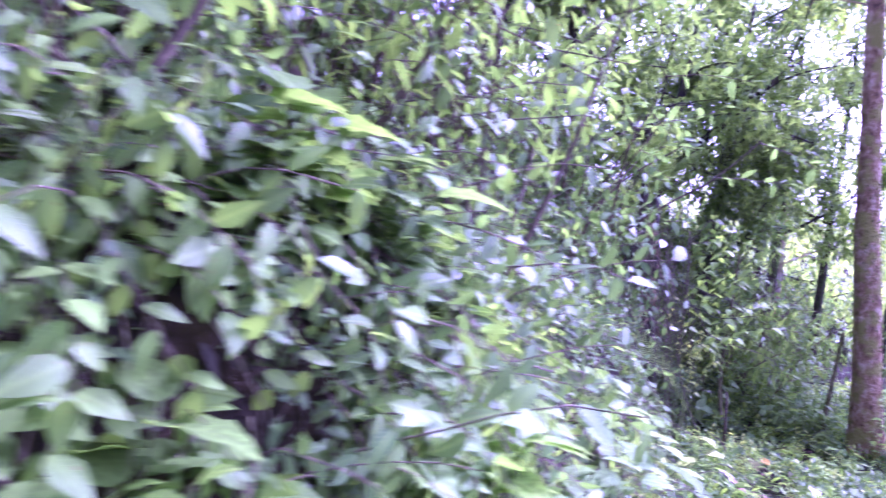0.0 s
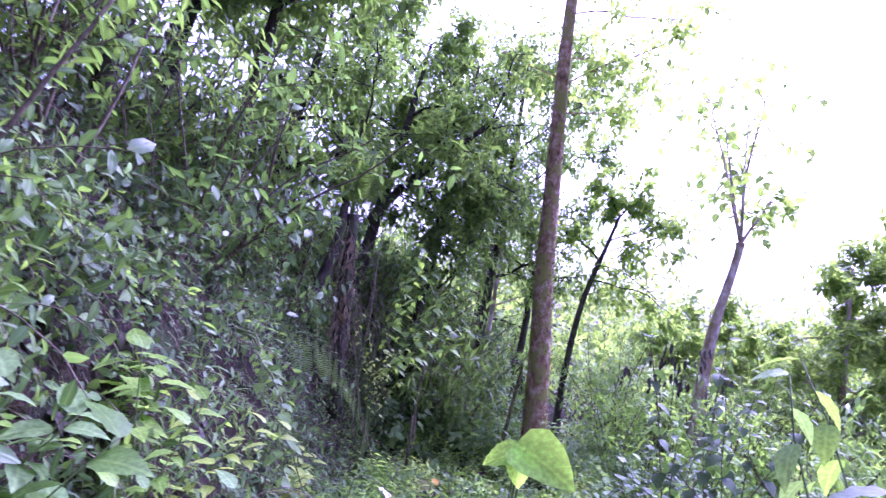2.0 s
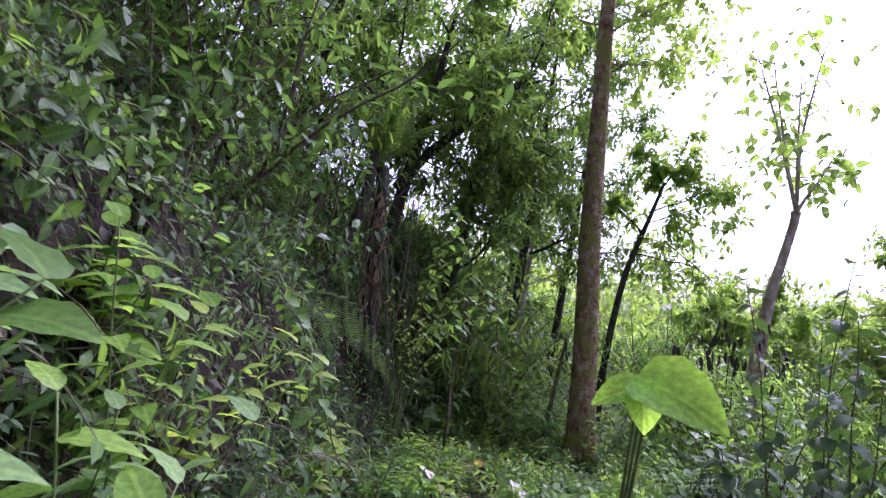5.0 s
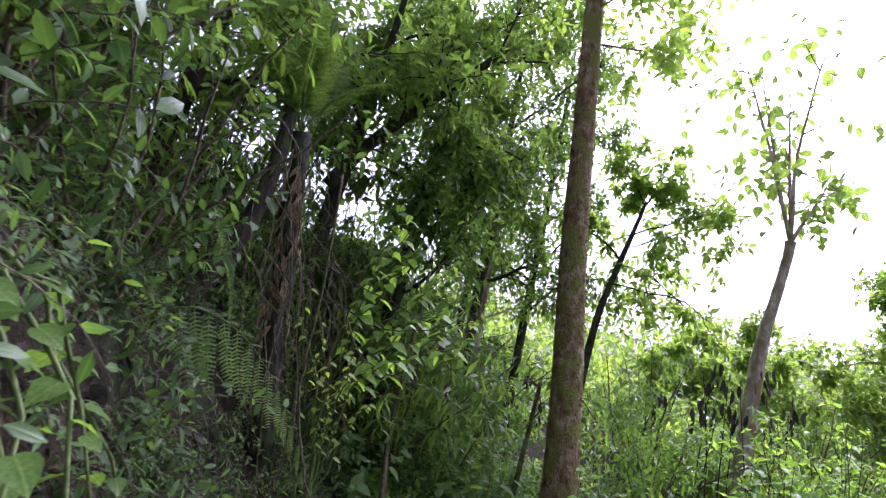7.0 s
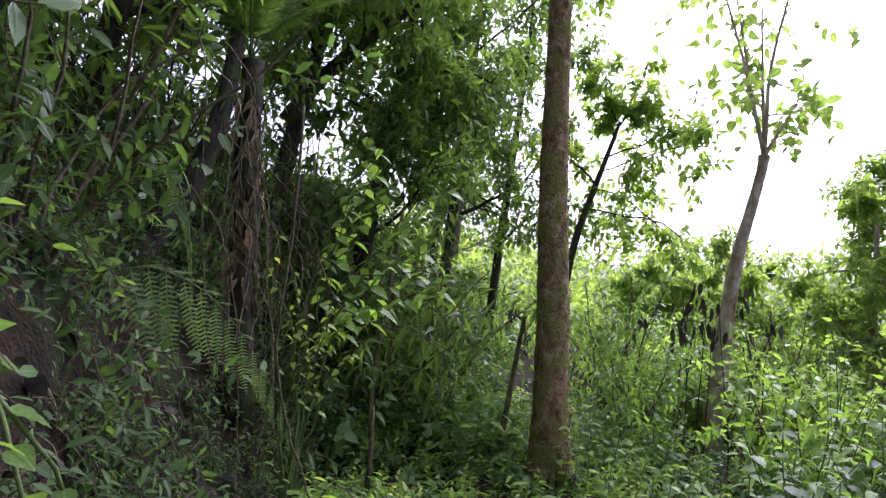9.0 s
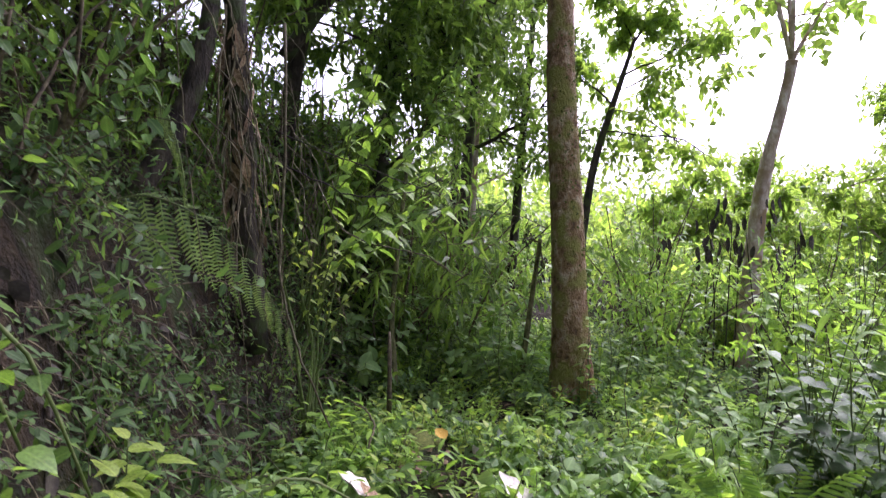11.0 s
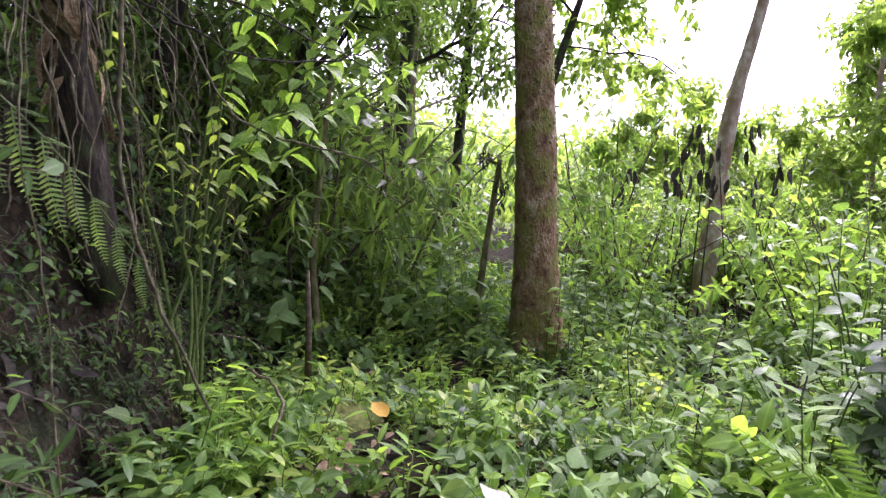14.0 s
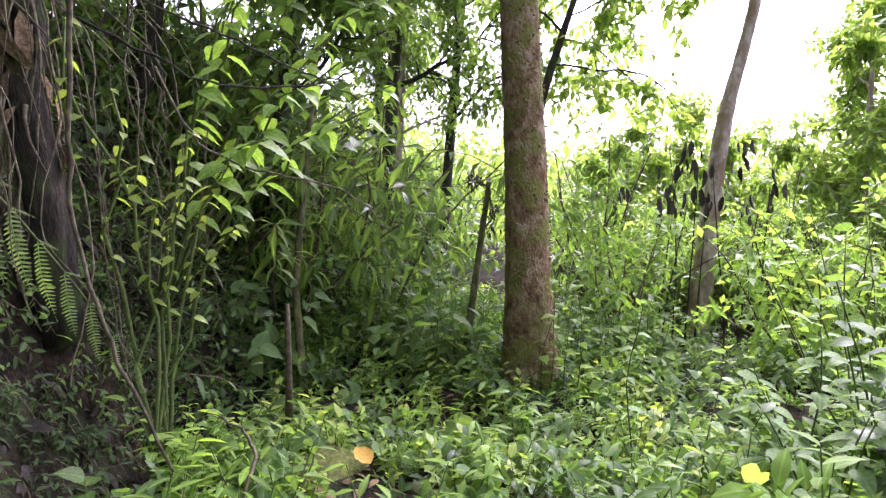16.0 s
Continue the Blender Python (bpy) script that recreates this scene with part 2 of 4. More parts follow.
def leaf_shape(stations, widths, fold=0.18, droop=0.25, wave=0.0):
    """One leaf along +y, 1 long: points, faces and leaf coordinates. Widths are half widths."""
    v, uv, f, rows = [], [], [], []
    for k, (s, w) in enumerate(zip(stations, widths)):
        z = -droop * s * s
        if w <= 0:
            rows.append((len(v),)); v.append((0, s, z)); uv.append((0.5, s))
        else:
            rows.append((len(v), len(v) + 1, len(v) + 2))
            zz = z + fold * w + wave * (1 if k % 2 else -1) * w
            v += [(-w, s, zz), (0, s, z), (w, s, zz)]
            uv += [(0.5 - w, s), (0.5, s), (0.5 + w, s)]
    for a, b in zip(rows, rows[1:]):
        if len(a) == 1:
            f += [(a[0], b[1], b[0]), (a[0], b[2], b[1])]
        elif len(b) == 1:
            f += [(a[0], a[1], b[0]), (a[1], a[2], b[0])]
        else:
            f += [(a[0], a[1], b[1], b[0]), (a[1], a[2], b[2], b[1])]
    return np.array(v, float), f, np.array(uv, float)


OVATE = leaf_shape((0, 0.12, 0.35, 0.62, 0.85, 1), (0, 0.15, 0.26, 0.22, 0.09, 0), droop=0.28)
BROAD = leaf_shape((0, 0.10, 0.32, 0.6, 0.84, 1), (0, 0.22, 0.34, 0.28, 0.12, 0), droop=0.3, wave=0.06)
LANCE = leaf_shape((0, 0.2, 0.5, 0.8, 1), (0, 0.10, 0.14, 0.08, 0), droop=0.35)
MEDIUM = leaf_shape((0, 0.15, 0.45, 0.78, 1), (0, 0.17, 0.26, 0.14, 0), droop=0.28)
SMALL = leaf_shape((0, 0.3, 0.68, 1), (0, 0.21, 0.19, 0), droop=0.22)
SLIM = leaf_shape((0, 0.35, 0.75, 1), (0, 0.12, 0.10, 0), droop=0.4)
KITE = leaf_shape((0, 0.4, 1), (0, 0.23, 0), fold=0.3, droop=0.3)
SLIVER = leaf_shape((0, 0.45, 1), (0, 0.13, 0), fold=0.3, droop=0.45)
TINY = leaf_shape((0, 0.42, 1), (0, 0.24, 0), droop=0.2)


def put_leaves(geo, shape, P, D, U, S, W=1.0):
    """Lays one leaf at each of the points P, along D, its face towards U, S long."""
    v, f, uv = shape
    P, D = np.asarray(P, float), unit(D)
    n = len(P)
    X = unit(np.cross(D, U)); Z = np.cross(X, D)
    S = np.broadcast_to(np.asarray(S, float), (n,))[:, None, None]
    W = np.broadcast_to(np.asarray(W, float), (n,))[:, None, None]
    pts = P[:, None] + S * (v[None, :, 0:1] * W * X[:, None] + v[None, :, 1:2] * D[:, None] + v[None, :, 2:3] * Z[:, None])
    base = geo.n
    geo.v.append(pts.reshape(-1, 3)); geo.uv.append(np.tile(uv, (n, 1)))
    k = len(v)
    geo.f.extend(tuple(i + base + j * k for i in q) for j in range(n) for q in f)
    geo.n += n * k


def tube(geo, pts, radii, sides=6, rough=0.0, caps=True):
    """A tapered tube along the points."""
    pts = np.asarray(pts, float)
    n = len(pts)
    radii = np.broadcast_to(np.asarray(radii, float), (n,))
    d = unit(np.gradient(pts, axis=0))
    ref = np.array([0.31, 0.87, 0.12]) if abs(d[0, 2]) > 0.8 else np.array([0, 0, 1.0])
    x = unit(np.cross(d, ref)); y = np.cross(d, x)
    a = np.arange(sides) * 2 * np.pi / sides
    rr = radii[:, None] * (1 + rough * R.uniform(-1, 1, (n, sides)))
    v = pts[:, None] + rr[..., None] * (np.cos(a)[None, :, None] * x[:, None] + np.sin(a)[None, :, None] * y[:, None])
    f = [(i * sides + j, i * sides + (j + 1) % sides, (i + 1) * sides + (j + 1) % sides, (i + 1) * sides + j) for i in range(n - 1) for j in range(sides)]
    if caps:
        f += [tuple(range(sides))[::-1], tuple((n - 1) * sides + j for j in range(sides))]
    geo.add(v.reshape(-1, 3), f)


def wander(start, way, length, n=8, bend=0.25, sag=0.0):
    """Points of a branch that strays and sags."""
    p, d, pts = np.array(start, float), unit(way), [np.array(start, float)]
    for _ in range(n):
        d = unit(d + R.normal(0, bend, 3) * 0.5 + np.array([0, 0, -sag]))
        p = p + d * length / n
        pts.append(p)
    return np.array(pts)


def along(pts, t):
    """Points and directions at the shares t of a polyline."""
    t = np.clip(np.asarray(t, float), 0, 1) * (len(pts) - 1)
    i = np.minimum(t.astype(int), len(pts) - 2)
    w = (t - i)[:, None]
    return pts[i] * (1 - w) + pts[i + 1] * w, unit(pts[i + 1] - pts[i])


def leafy(geo, pts, n, shape, size, first=0.2, spread=0.9, lift=0.25, face=(0, 0, 1), droop=0.0):
    """n leaves along a branch, alternating to its sides."""
    t = np.linspace(first, 1, n) + R.uniform(-0.02, 0.02, n)
    P, D = along(pts, t)
    turn = np.arange(n) * 2.4 + R.uniform(-0.4, 0.4, n)
    a = unit(np.cross(D, (0.2, 0.1, 1.0))); b = np.cross(D, a)
    out = np.cos(turn)[:, None] * a + np.sin(turn)[:, None] * b
    way = unit(out * spread + D * 0.45 + np.array([0, 0, lift - droop]) + R.normal(0, 0.15, (n, 3)))
    up = unit(np.array(face, float) + R.normal(0, 0.35, (n, 3)))
    put_leaves(geo, shape, P, way, up, size * R.uniform(0.65, 1.2, n), R.uniform(0.85, 1.15, n))


# ---- the lie of the land ----
FOOT_Y = np.array([-40, -12, -8, -6.5, -5, -1.3, 0.5, 1.7, 3.5, 6, 9, 12, 16, 25, 40.0])
FOOT_X = np.array([4, 0.2, -0.6, -0.7, -0.45, -0.95, -1.35, -1.72, -1.88, -2.05, -2.0, -1.3, -0.3, 1.0, 2.0])
TRAIL_Y = np.array([-40, -7, -4.4, -2, 0, 3, 4.3, 7, 12, 60.0])
TRAIL_X = np.array([9, 1.25, 0.85, 0.3, 0, -0.35, -0.6, -0.6, 0.3, 3.0])
LEVEL_Y = np.array([-60, -6.6, -5.4, -4.4, -2, -1.3, 0, 3.4, 4.4, 6, 9.5, 14, 30, 60.0])
LEVEL_Z = np.array([8, 1.35, 1.05, 0.55, 0.48, 0.2, 0.0, -0.25, -0.42, -0.35, -0.55, -0.6, 0.5, 3.0])


def gz(x, y):
    """Height of the ground."""
    x, y = np.asarray(x, float), np.asarray(y, float)
    z = np.interp(y, LEVEL_Y, LEVEL_Z)
    right = np.maximum(x - np.interp(y, TRAIL_Y, TRAIL_X) - 0.9, 0)
    z = z - 0.10 * np.minimum(right, 6) + 0.03 * np.maximum(right - 14, 0)
    left = np.maximum(np.interp(y, FOOT_Y, FOOT_X) - x, 0)
    steep = np.interp(y, [-10, 5, 8, 14, 30], [1.0, 1.0, 0.55, 0.35, 0.3])
    bank = np.interp(left, [0, 0.2, 0.65, 1.7, 6, 14, 40], [0, 0.45, 1.9, 3.1, 5.2, 8.0, 15.0])
    z = z + bank * steep
    z = z + 0.05 * np.sin(x * 2.3 + 1.1 * np.sin(y * 1.7)) * np.cos(y * 2.1 + 0.6) + 0.025 * np.sin(x * 6.1 + y * 3.3) * np.cos(y * 5.3 - x)
    z = z + np.where(left > 0.02, 1, 0) * 0.09 * np.sin(y * 4.7 + 2 * np.sin(x * 3.1)) * np.sin(x * 7.3 + y * 2.2) * np.minimum(left * 3, 1)
    return z


def ground_normal(x, y, e=0.08):
    zx = (gz(x + e, y) - gz(x - e, y)) / (2 * e); zy = (gz(x, y + e) - gz(x, y - e)) / (2 * e)
    return unit(np.stack([-zx, -zy, np.ones_like(zx)], -1))


def axis_steps(lo, hi, fine_lo, fine_hi, step):
    core = np.arange(fine_lo, fine_hi, step)
    grow = np.geomspace(step, 60, 26).cumsum()
    return np.concatenate([(fine_lo - grow)[::-1], core, core[-1] + grow])


gx, gy = axis_steps(-300, 300, -6, 7, 0.11), axis_steps(-300, 300, -9, 13, 0.11)
XX, YY = np.meshgrid(gx, gy)
ZZ = gz(np.clip(XX, -60, 70), np.clip(YY, -60, 70))
ground_geo = Geo()
nx, ny = len(gx), len(gy)
ground_geo.add(np.stack([XX, YY, ZZ], -1).reshape(-1, 3), [(j * nx + i, j * nx + i + 1, (j + 1) * nx + i + 1, (j + 1) * nx + i) for j in range(ny - 1) for i in range(nx - 1)])
tagged(part("ground", ground_geo, SOIL), "dark damp forest soil with moss, rising into a steep bank", "ground", kind="structure")

# ---- kinds of plants ----
KINDS = {}


def grown(ob, st, wood, lf, mat):
    """Gives a plant its stems and its foliage, and keeps both for planting in mass."""
    part("stem", st, wood, ob, kind="stuff")
    part("foliage", lf, mat, ob, kind="stuff")
    KINDS[ob.name] = ((st, wood), (lf, mat))
    return ob


def herb(label, height, leaf, shape, mat, stems=4, per=9, group="", name="herb", category="plant", face=(0, 0, 1), droop=0.1, lean=0.5):
    """A low leafy plant: thin stems and the leaves on them."""
    ob = thing(name, label, "plant", group)
    st, lf = Geo(), Geo()
    for _ in range(stems):
        a = R.uniform(0, 6.28)
        pts = wander((R.normal(0, 0.03), R.normal(0, 0.03), -0.04), (math.cos(a) * lean, math.sin(a) * lean, 1), height * R.uniform(0.65, 1.15), 5, 0.3, 0.02)
        tube(st, pts, np.linspace(0.0055, 0.002, len(pts)) * (0.7 + height), 3, 0, False)
        leafy(lf, pts, per, shape, leaf, 0.25, 1.0, 0.15, face, droop)
    return grown(ob, st, STEM_GREEN, lf, mat)


def shrub(label, height, leaf, shape, mat, stems=5, twigs=7, per=11, group="", name="shrub", spread=0.45, droop=0.15, wood=None, face=(0, 0, 1)):
    """A woody bush: stems that fork into leafy twigs."""
    ob = thing(name, label, "shrub", group)
    st, lf = Geo(), Geo()
    for _ in range(stems):
        a = R.uniform(0, 6.28)
        main = wander((R.normal(0, 0.06), R.normal(0, 0.06), -0.08), (math.cos(a) * spread, math.sin(a) * spread, 1), height * R.uniform(0.75, 1.1), 8, 0.22, 0.0)
        tube(st, main, np.linspace(0.011, 0.004, len(main)) * (0.5 + height * 0.5), 4, 0, False)
        P, D = along(main, R.uniform(0.06, 1.0, twigs))
        for p, d in zip(P, D):
            o = R.normal(0, 1, 3); o[2] *= 0.3
            tw = wander(p, unit(o) + d * 0.5 + np.array([0, 0, 0.2]), height * R.uniform(0.16, 0.32), 3, 0.3, 0.06)
            tube(st, tw, np.linspace(0.005, 0.002, len(tw)), 3, 0, False)
            leafy(lf, tw, per, shape, leaf, 0.1, 1.0, 0.1, face, droop)
    return grown(ob, st, wood or STEM_BROWN, lf, mat)


def creeper(label, size, leaf, shape, mat, strands=12, per=14, group="", name="creeper", hang=0.5):
    """A mat of trailing stems for a bank: strands fan out and hang over, the leaves facing out (+x)."""
    ob = thing(name, label, "climbing plant", group)
    st, lf = Geo(), Geo()
    for _ in range(strands):
        a = R.uniform(-1.3, 1.3)
        pts = wander((-0.05, R.normal(0, 0.12), R.normal(0, 0.12)), (R.uniform(0.15, 0.8), math.sin(a), R.uniform(-0.2, 0.8)), size * R.uniform(0.5, 1.15), 6, 0.25, hang * 0.45)
        tube(st, pts, np.linspace(0.005, 0.0018, len(pts)), 3, 0, False)
        leafy(lf, pts, per, shape, leaf, 0.08, 0.9, 0.1, (0.8, 0, 0.7), 0.25)
    return grown(ob, st, STEM_BROWN, lf, mat)


def frond_mesh(name, length, mat, pairs=22, width=0.22, droop=0.55, twice=True):
    """One fern frond along +y that arches over: rib, leaflets, each leaflet toothed where twice is set."""
    g = Geo()
    s = np.linspace(0, 1, 14)
    rib = np.stack([0.03 * np.sin(s * 4) * length, s * length * (1 - 0.18 * droop * s), length * (0.25 * s - droop * s ** 2)], -1)
    tube(g, rib, np.linspace(0.006, 0.0015, len(rib)) * (0.5 + length), 4)
    t = np.linspace(0.16, 0.99, pairs)
    P, D = along(rib, t)
    w = length * width * np.sin(np.pi * np.clip(t * 0.86 + 0.12, 0, 1)) ** 0.8
    for side in (-1, 1):
        X = np.cross(D, (0, 0, 1.0)) * side
        way = unit(unit(X) + D * 0.38 + np.array([0, 0, -0.18]) + R.normal(0, 0.05, P.shape))
        if not twice:
            put_leaves(g, LANCE, P, way, np.tile((0, 0, 1.0), (pairs, 1)), w, np.clip(0.6 * length / pairs / (0.28 * w), 0.3, 1.2))
            continue
        for p, q, ww in zip(P, way, w):
            m = max(5, int(ww / (length * 0.013)))
            u = np.linspace(0.06, 1, m)
            pp = p + np.outer(u * ww, q) + np.outer(-0.18 * ww * u ** 2, (0, 0, 1))
            d2 = unit(np.cross(q, (0, 0, 1.0)))
            for sg in (-1, 1):
                put_leaves(g, TINY, pp, np.tile(unit(d2 * sg + q * 0.55), (m, 1)), np.tile((0, 0, 1.0), (m, 1)), ww * 0.24 * (1.08 - u * 0.85) + 0.004, 0.9)
    return g.mesh(name, mat)


def fern(label, fronds, length, mat, group="", lift=0.6, twice=True, fan=(0, 6.28), droop=0.55, name="fern", pairs=22):
    """A fern: fronds from one crown, each a part."""
    ob = thing(name, label, "fern", group)
    meshes = [frond_mesh("frond", length * k, mat, pairs, 0.17, droop, twice) for k in (0.8, 1.0)]
    for i in range(fronds):
        f = part("frond", meshes[i % 2], None, ob)
        a = fan[0] + (fan[1] - fan[0]) * (i + R.uniform(-0.25, 0.25)) / max(fronds, 1)
        f.matrix_basis = pose(0, 0, 0, 0, 0, math.degrees(a)) @ pose(0, 0, 0, math.degrees(lift) + R.uniform(-12, 12), R.uniform(-15, 15), 0)
    return ob


def tree(label, pts, radii, mat, limbs, leaf_mat, leaf, shape, name="tree", per=14, twigs=7, group="", bark_rough=0.06, sides=12, sag=0.02, droop=0.2, limb_mat=None, tips=4, rings=5, bend=0.28):
    """A tree: trunk through the points, limbs [(share, way, length)], twigs and a crown of leaves."""
    ob = thing(name, label, "tree", group)
    pts = np.asarray(pts, float)
    s = np.linspace(0, 1, rings * len(pts))
    fine = np.stack([np.interp(s, np.linspace(0, 1, len(pts)), pts[:, k]) for k in range(3)], -1)
    for _ in range(rings):
        fine[1:-1] = (fine[:-2] + 2 * fine[1:-1] + fine[2:]) / 4
    rad = np.interp(s, np.linspace(0, 1, len(radii)), radii)
    g = Geo(); tube(g, fine, rad, sides, bark_rough)
    part("trunk", g, mat, ob)
    lf = Geo()
    for share, way, length, *thick in limbs:
        p, _ = along(fine, [share])
        r0 = np.interp(share, s, rad) * (thick[0] if thick else 0.42)
        limb = wander(p[0], way, length, 9, bend, sag)
        lg = Geo(); tube(lg, limb, np.linspace(r0, 0.012, len(limb)), 7, 0.04)
        P, D = along(limb, R.uniform(0.15, 1.0, twigs))
        for q, d in zip(P, D):
            o = R.normal(0, 1, 3)
            sub = wander(q, unit(o) * 0.9 + d * 0.7, length * R.uniform(0.22, 0.42), 6, 0.32, sag * 2)
            tube(lg, sub, np.linspace(r0 * 0.3 + 0.003, 0.003, len(sub)), 4, 0, False)
            P2, D2 = along(sub, R.uniform(0.2, 1.0, tips))
            for q2, d2 in zip(P2, D2):
                tw = wander(q2, R.normal(0, 1, 3) + d2, length * R.uniform(0.14, 0.3), 4, 0.4, 0.05)
                leafy(lf, tw, per, shape, leaf, 0.05, 1.0, 0.1, (0, 0, 1), droop)
        part("limb", lg, limb_mat or mat, ob)
    part("crown", lf, leaf_mat, ob, kind="stuff")
    return ob


def place(proto, spots, base=0.0, scale=(0.8, 1.2), tilt=8, face_out=False, first=True):
    """Copies of plants at (x, y), standing on the ground. The first spots take the prototypes themselves."""
    protos = proto if isinstance(proto, list) else [proto]
    used = set()
    for i, (x, y) in enumerate(spots):
        k = R.randint(len(protos)) if i >= len(protos) else i
        ob = protos[k]
        z = float(gz(x, y)) + base
        s = R.uniform(*scale)
        if face_out:
            nrm = ground_normal(x, y); rz = math.degrees(math.atan2(nrm[1], nrm[0])) + R.uniform(-25, 25)
        else:
            rz = R.uniform(0, 360)
        m = pose(x, y, z, R.uniform(-tilt, tilt), R.uniform(-tilt, tilt), rz)
        if k not in used:
            used.add(k); tgt = ob; tgt.matrix_basis = m
        else:
            tgt = copy_thing(ob, m)
        tgt.scale = (s, s, s * R.uniform(0.9, 1.1))


def planted(name, label, category, protos, spots, base=0.0, scale=(0.8, 1.2), tilt=8, face_out=False):
    """The plants past counting: one mesh of many plants of the given kinds."""
    mats, V, UV, F, MI, n = [], [], [], [], [], 0
    for x, y in spots:
        s = R.uniform(*scale)
        if face_out:
            nrm = ground_normal(x, y); rz = math.degrees(math.atan2(nrm[1], nrm[0])) + R.uniform(-25, 25)
        else:
            rz = R.uniform(0, 360)
        m = np.array(pose(x, y, float(gz(x, y)) + base, R.uniform(-tilt, tilt), R.uniform(-tilt, tilt), rz))
        for geo, mat in KINDS[protos[R.randint(len(protos))].name]:
            if mat not in mats:
                mats.append(mat)
            if not isinstance(geo.v, np.ndarray):
                geo.v, geo.uv = np.concatenate(geo.v), np.concatenate(geo.uv)
            V.append(geo.v * s @ m[:3, :3].T + m[:3, 3]); UV.append(geo.uv)
            F.extend(tuple(i + n for i in q) for q in geo.f)
            MI.extend([mats.index(mat)] * len(geo.f))
            n += len(geo.v)
    g = Geo(); g.v, g.uv, g.f, g.n = V, UV, F, n
    me = g.mesh(name, mats[0])
    for mat in mats[1:]:
        me.materials.append(mat)
    me.polygons.foreach_set("material_index", MI)
    return tagged(new(name, me), label, category, kind="stuff")


def trail_x(y):
    return float(np.interp(y, TRAIL_Y, TRAIL_X))


def foot_x(y):
    return float(np.interp(y, FOOT_Y, FOOT_X))


def scatter(n, x0, x1, y0, y1, gap=0.0, keep=None):
    """n spots in a field, at least gap apart, where keep(x, y) holds."""
    out, tries = [], 0
    while len(out) < n and tries < n * 40:
        tries += 1
        x, y = R.uniform(x0, x1), R.uniform(y0, y1)
        if keep and not keep(x, y):
            continue
        if gap and any((x - a) ** 2 + (y - b) ** 2 < gap * gap for a, b in out[-400:]):
            continue
        out.append((x, y))
    return out


# ---- the great mossy tree beside the trail ----
T = (0.82, 5.8)
great_tree = tree("tall straight tree with mossy, lichen-flecked bark beside the trail",
     [(T[0] + 0.04, T[1], -0.5), (T[0] + 0.02, T[1], 0.1), (T[0], T[1], 0.8), (T[0] - 0.03, T[1] + 0.02, 1.8), (T[0] - 0.11, T[1] + 0.05, 3.3), (T[0] - 0.13, T[1] + 0.1, 5.0), (T[0] - 0.16, T[1] + 0.2, 7.5), (T[0] - 0.1, T[1] + 0.3, 11.0)],
     (0.31, 0.25, 0.215, 0.2, 0.18, 0.155, 0.13, 0.08), BARK_MOSS,
     [(0.80, (1, 0.3, 0.25), 2.0, 0.14), (0.83, (1, -0.2, 0.4), 1.9, 0.14), (0.86, (0.9, 0.5, 0.3), 2.2, 0.14), (0.9, (1, -0.1, 0.2), 2.2, 0.14), (0.84, (-0.6, 0.8, 0.4), 2.0, 0.14), (0.93, (1, 0.2, 0.9), 2.2), (0.95, (-0.8, 0.7, 0.9), 2.2), (0.97, (0.1, -1, 0.9), 2.0), (0.99, (0.4, 0.8, 1.2), 2.0)], LEAF_FAR, 0.16, OVATE, sides=28, bark_rough=0.035, rings=16, per=9, twigs=9)
moss = Geo()
n = 900
mz = R.uniform(-0.3, 4.2, n); ma = R.normal(-0.3, 1.3, n)
mr = np.interp(mz, [-0.5, 0.1, 0.8, 1.8, 3.3, 5.0], [0.31, 0.25, 0.215, 0.2, 0.18, 0.155])
mx = np.interp(mz, [0, 1.8, 3.3, 5.0], [T[0], T[0] - 0.03, T[0] - 0.11, T[0] - 0.13])
out = np.stack([np.cos(ma), np.sin(ma), 0 * ma], -1)
put_leaves(moss, TINY, np.stack([mx, np.full(n, T[1] + 0.02), mz], -1) + out * (mr * 0.985)[:, None], out * 0.6 + R.normal(0, 0.5, (n, 3)) + np.array([0, 0, -0.6]), out + R.normal(0, 0.3, (n, 3)), R.uniform(0.015, 0.05, n), 1.3)
great_tree = part("moss", moss, MOSS, great_tree, "yellow-green moss tufts", "stuff").parent


# ---- the leaning tree over the right-hand slope, forking into thin bare limbs ----
tree("slender leaning tree with brown bark forking into thin pale limbs",
     [(4.4, 10.5, -1.4), (4.48, 10.5, -0.83), (4.6, 10.5, 0.6), (4.7, 10.5, 1.8), (4.84, 10.5, 2.9), (5.12, 10.5, 4.0), (5.28, 10.5, 4.75), (5.3, 10.5, 4.95)], (0.24, 0.2, 0.175, 0.15, 0.125, 0.1, 0.095, 0.115), BARK_PALE,
     [(0.98, (-0.30, 0.0, 1), 4.0), (0.98, (-0.2, 0.1, 1), 3.8), (0.99, (-0.03, -0.1, 1), 4.0), (0.97, (0.06, 0.15, 1), 3.8), (0.98, (0.45, 0.0, 1), 1.5)], LEAF_FAR, 0.26, BROAD, twigs=7, per=4, tips=3, bend=0.07)


def single_leaf(shape, mat, name="leaf"):
    g = Geo(); g.add(*shape)
    return g.mesh(name, mat)


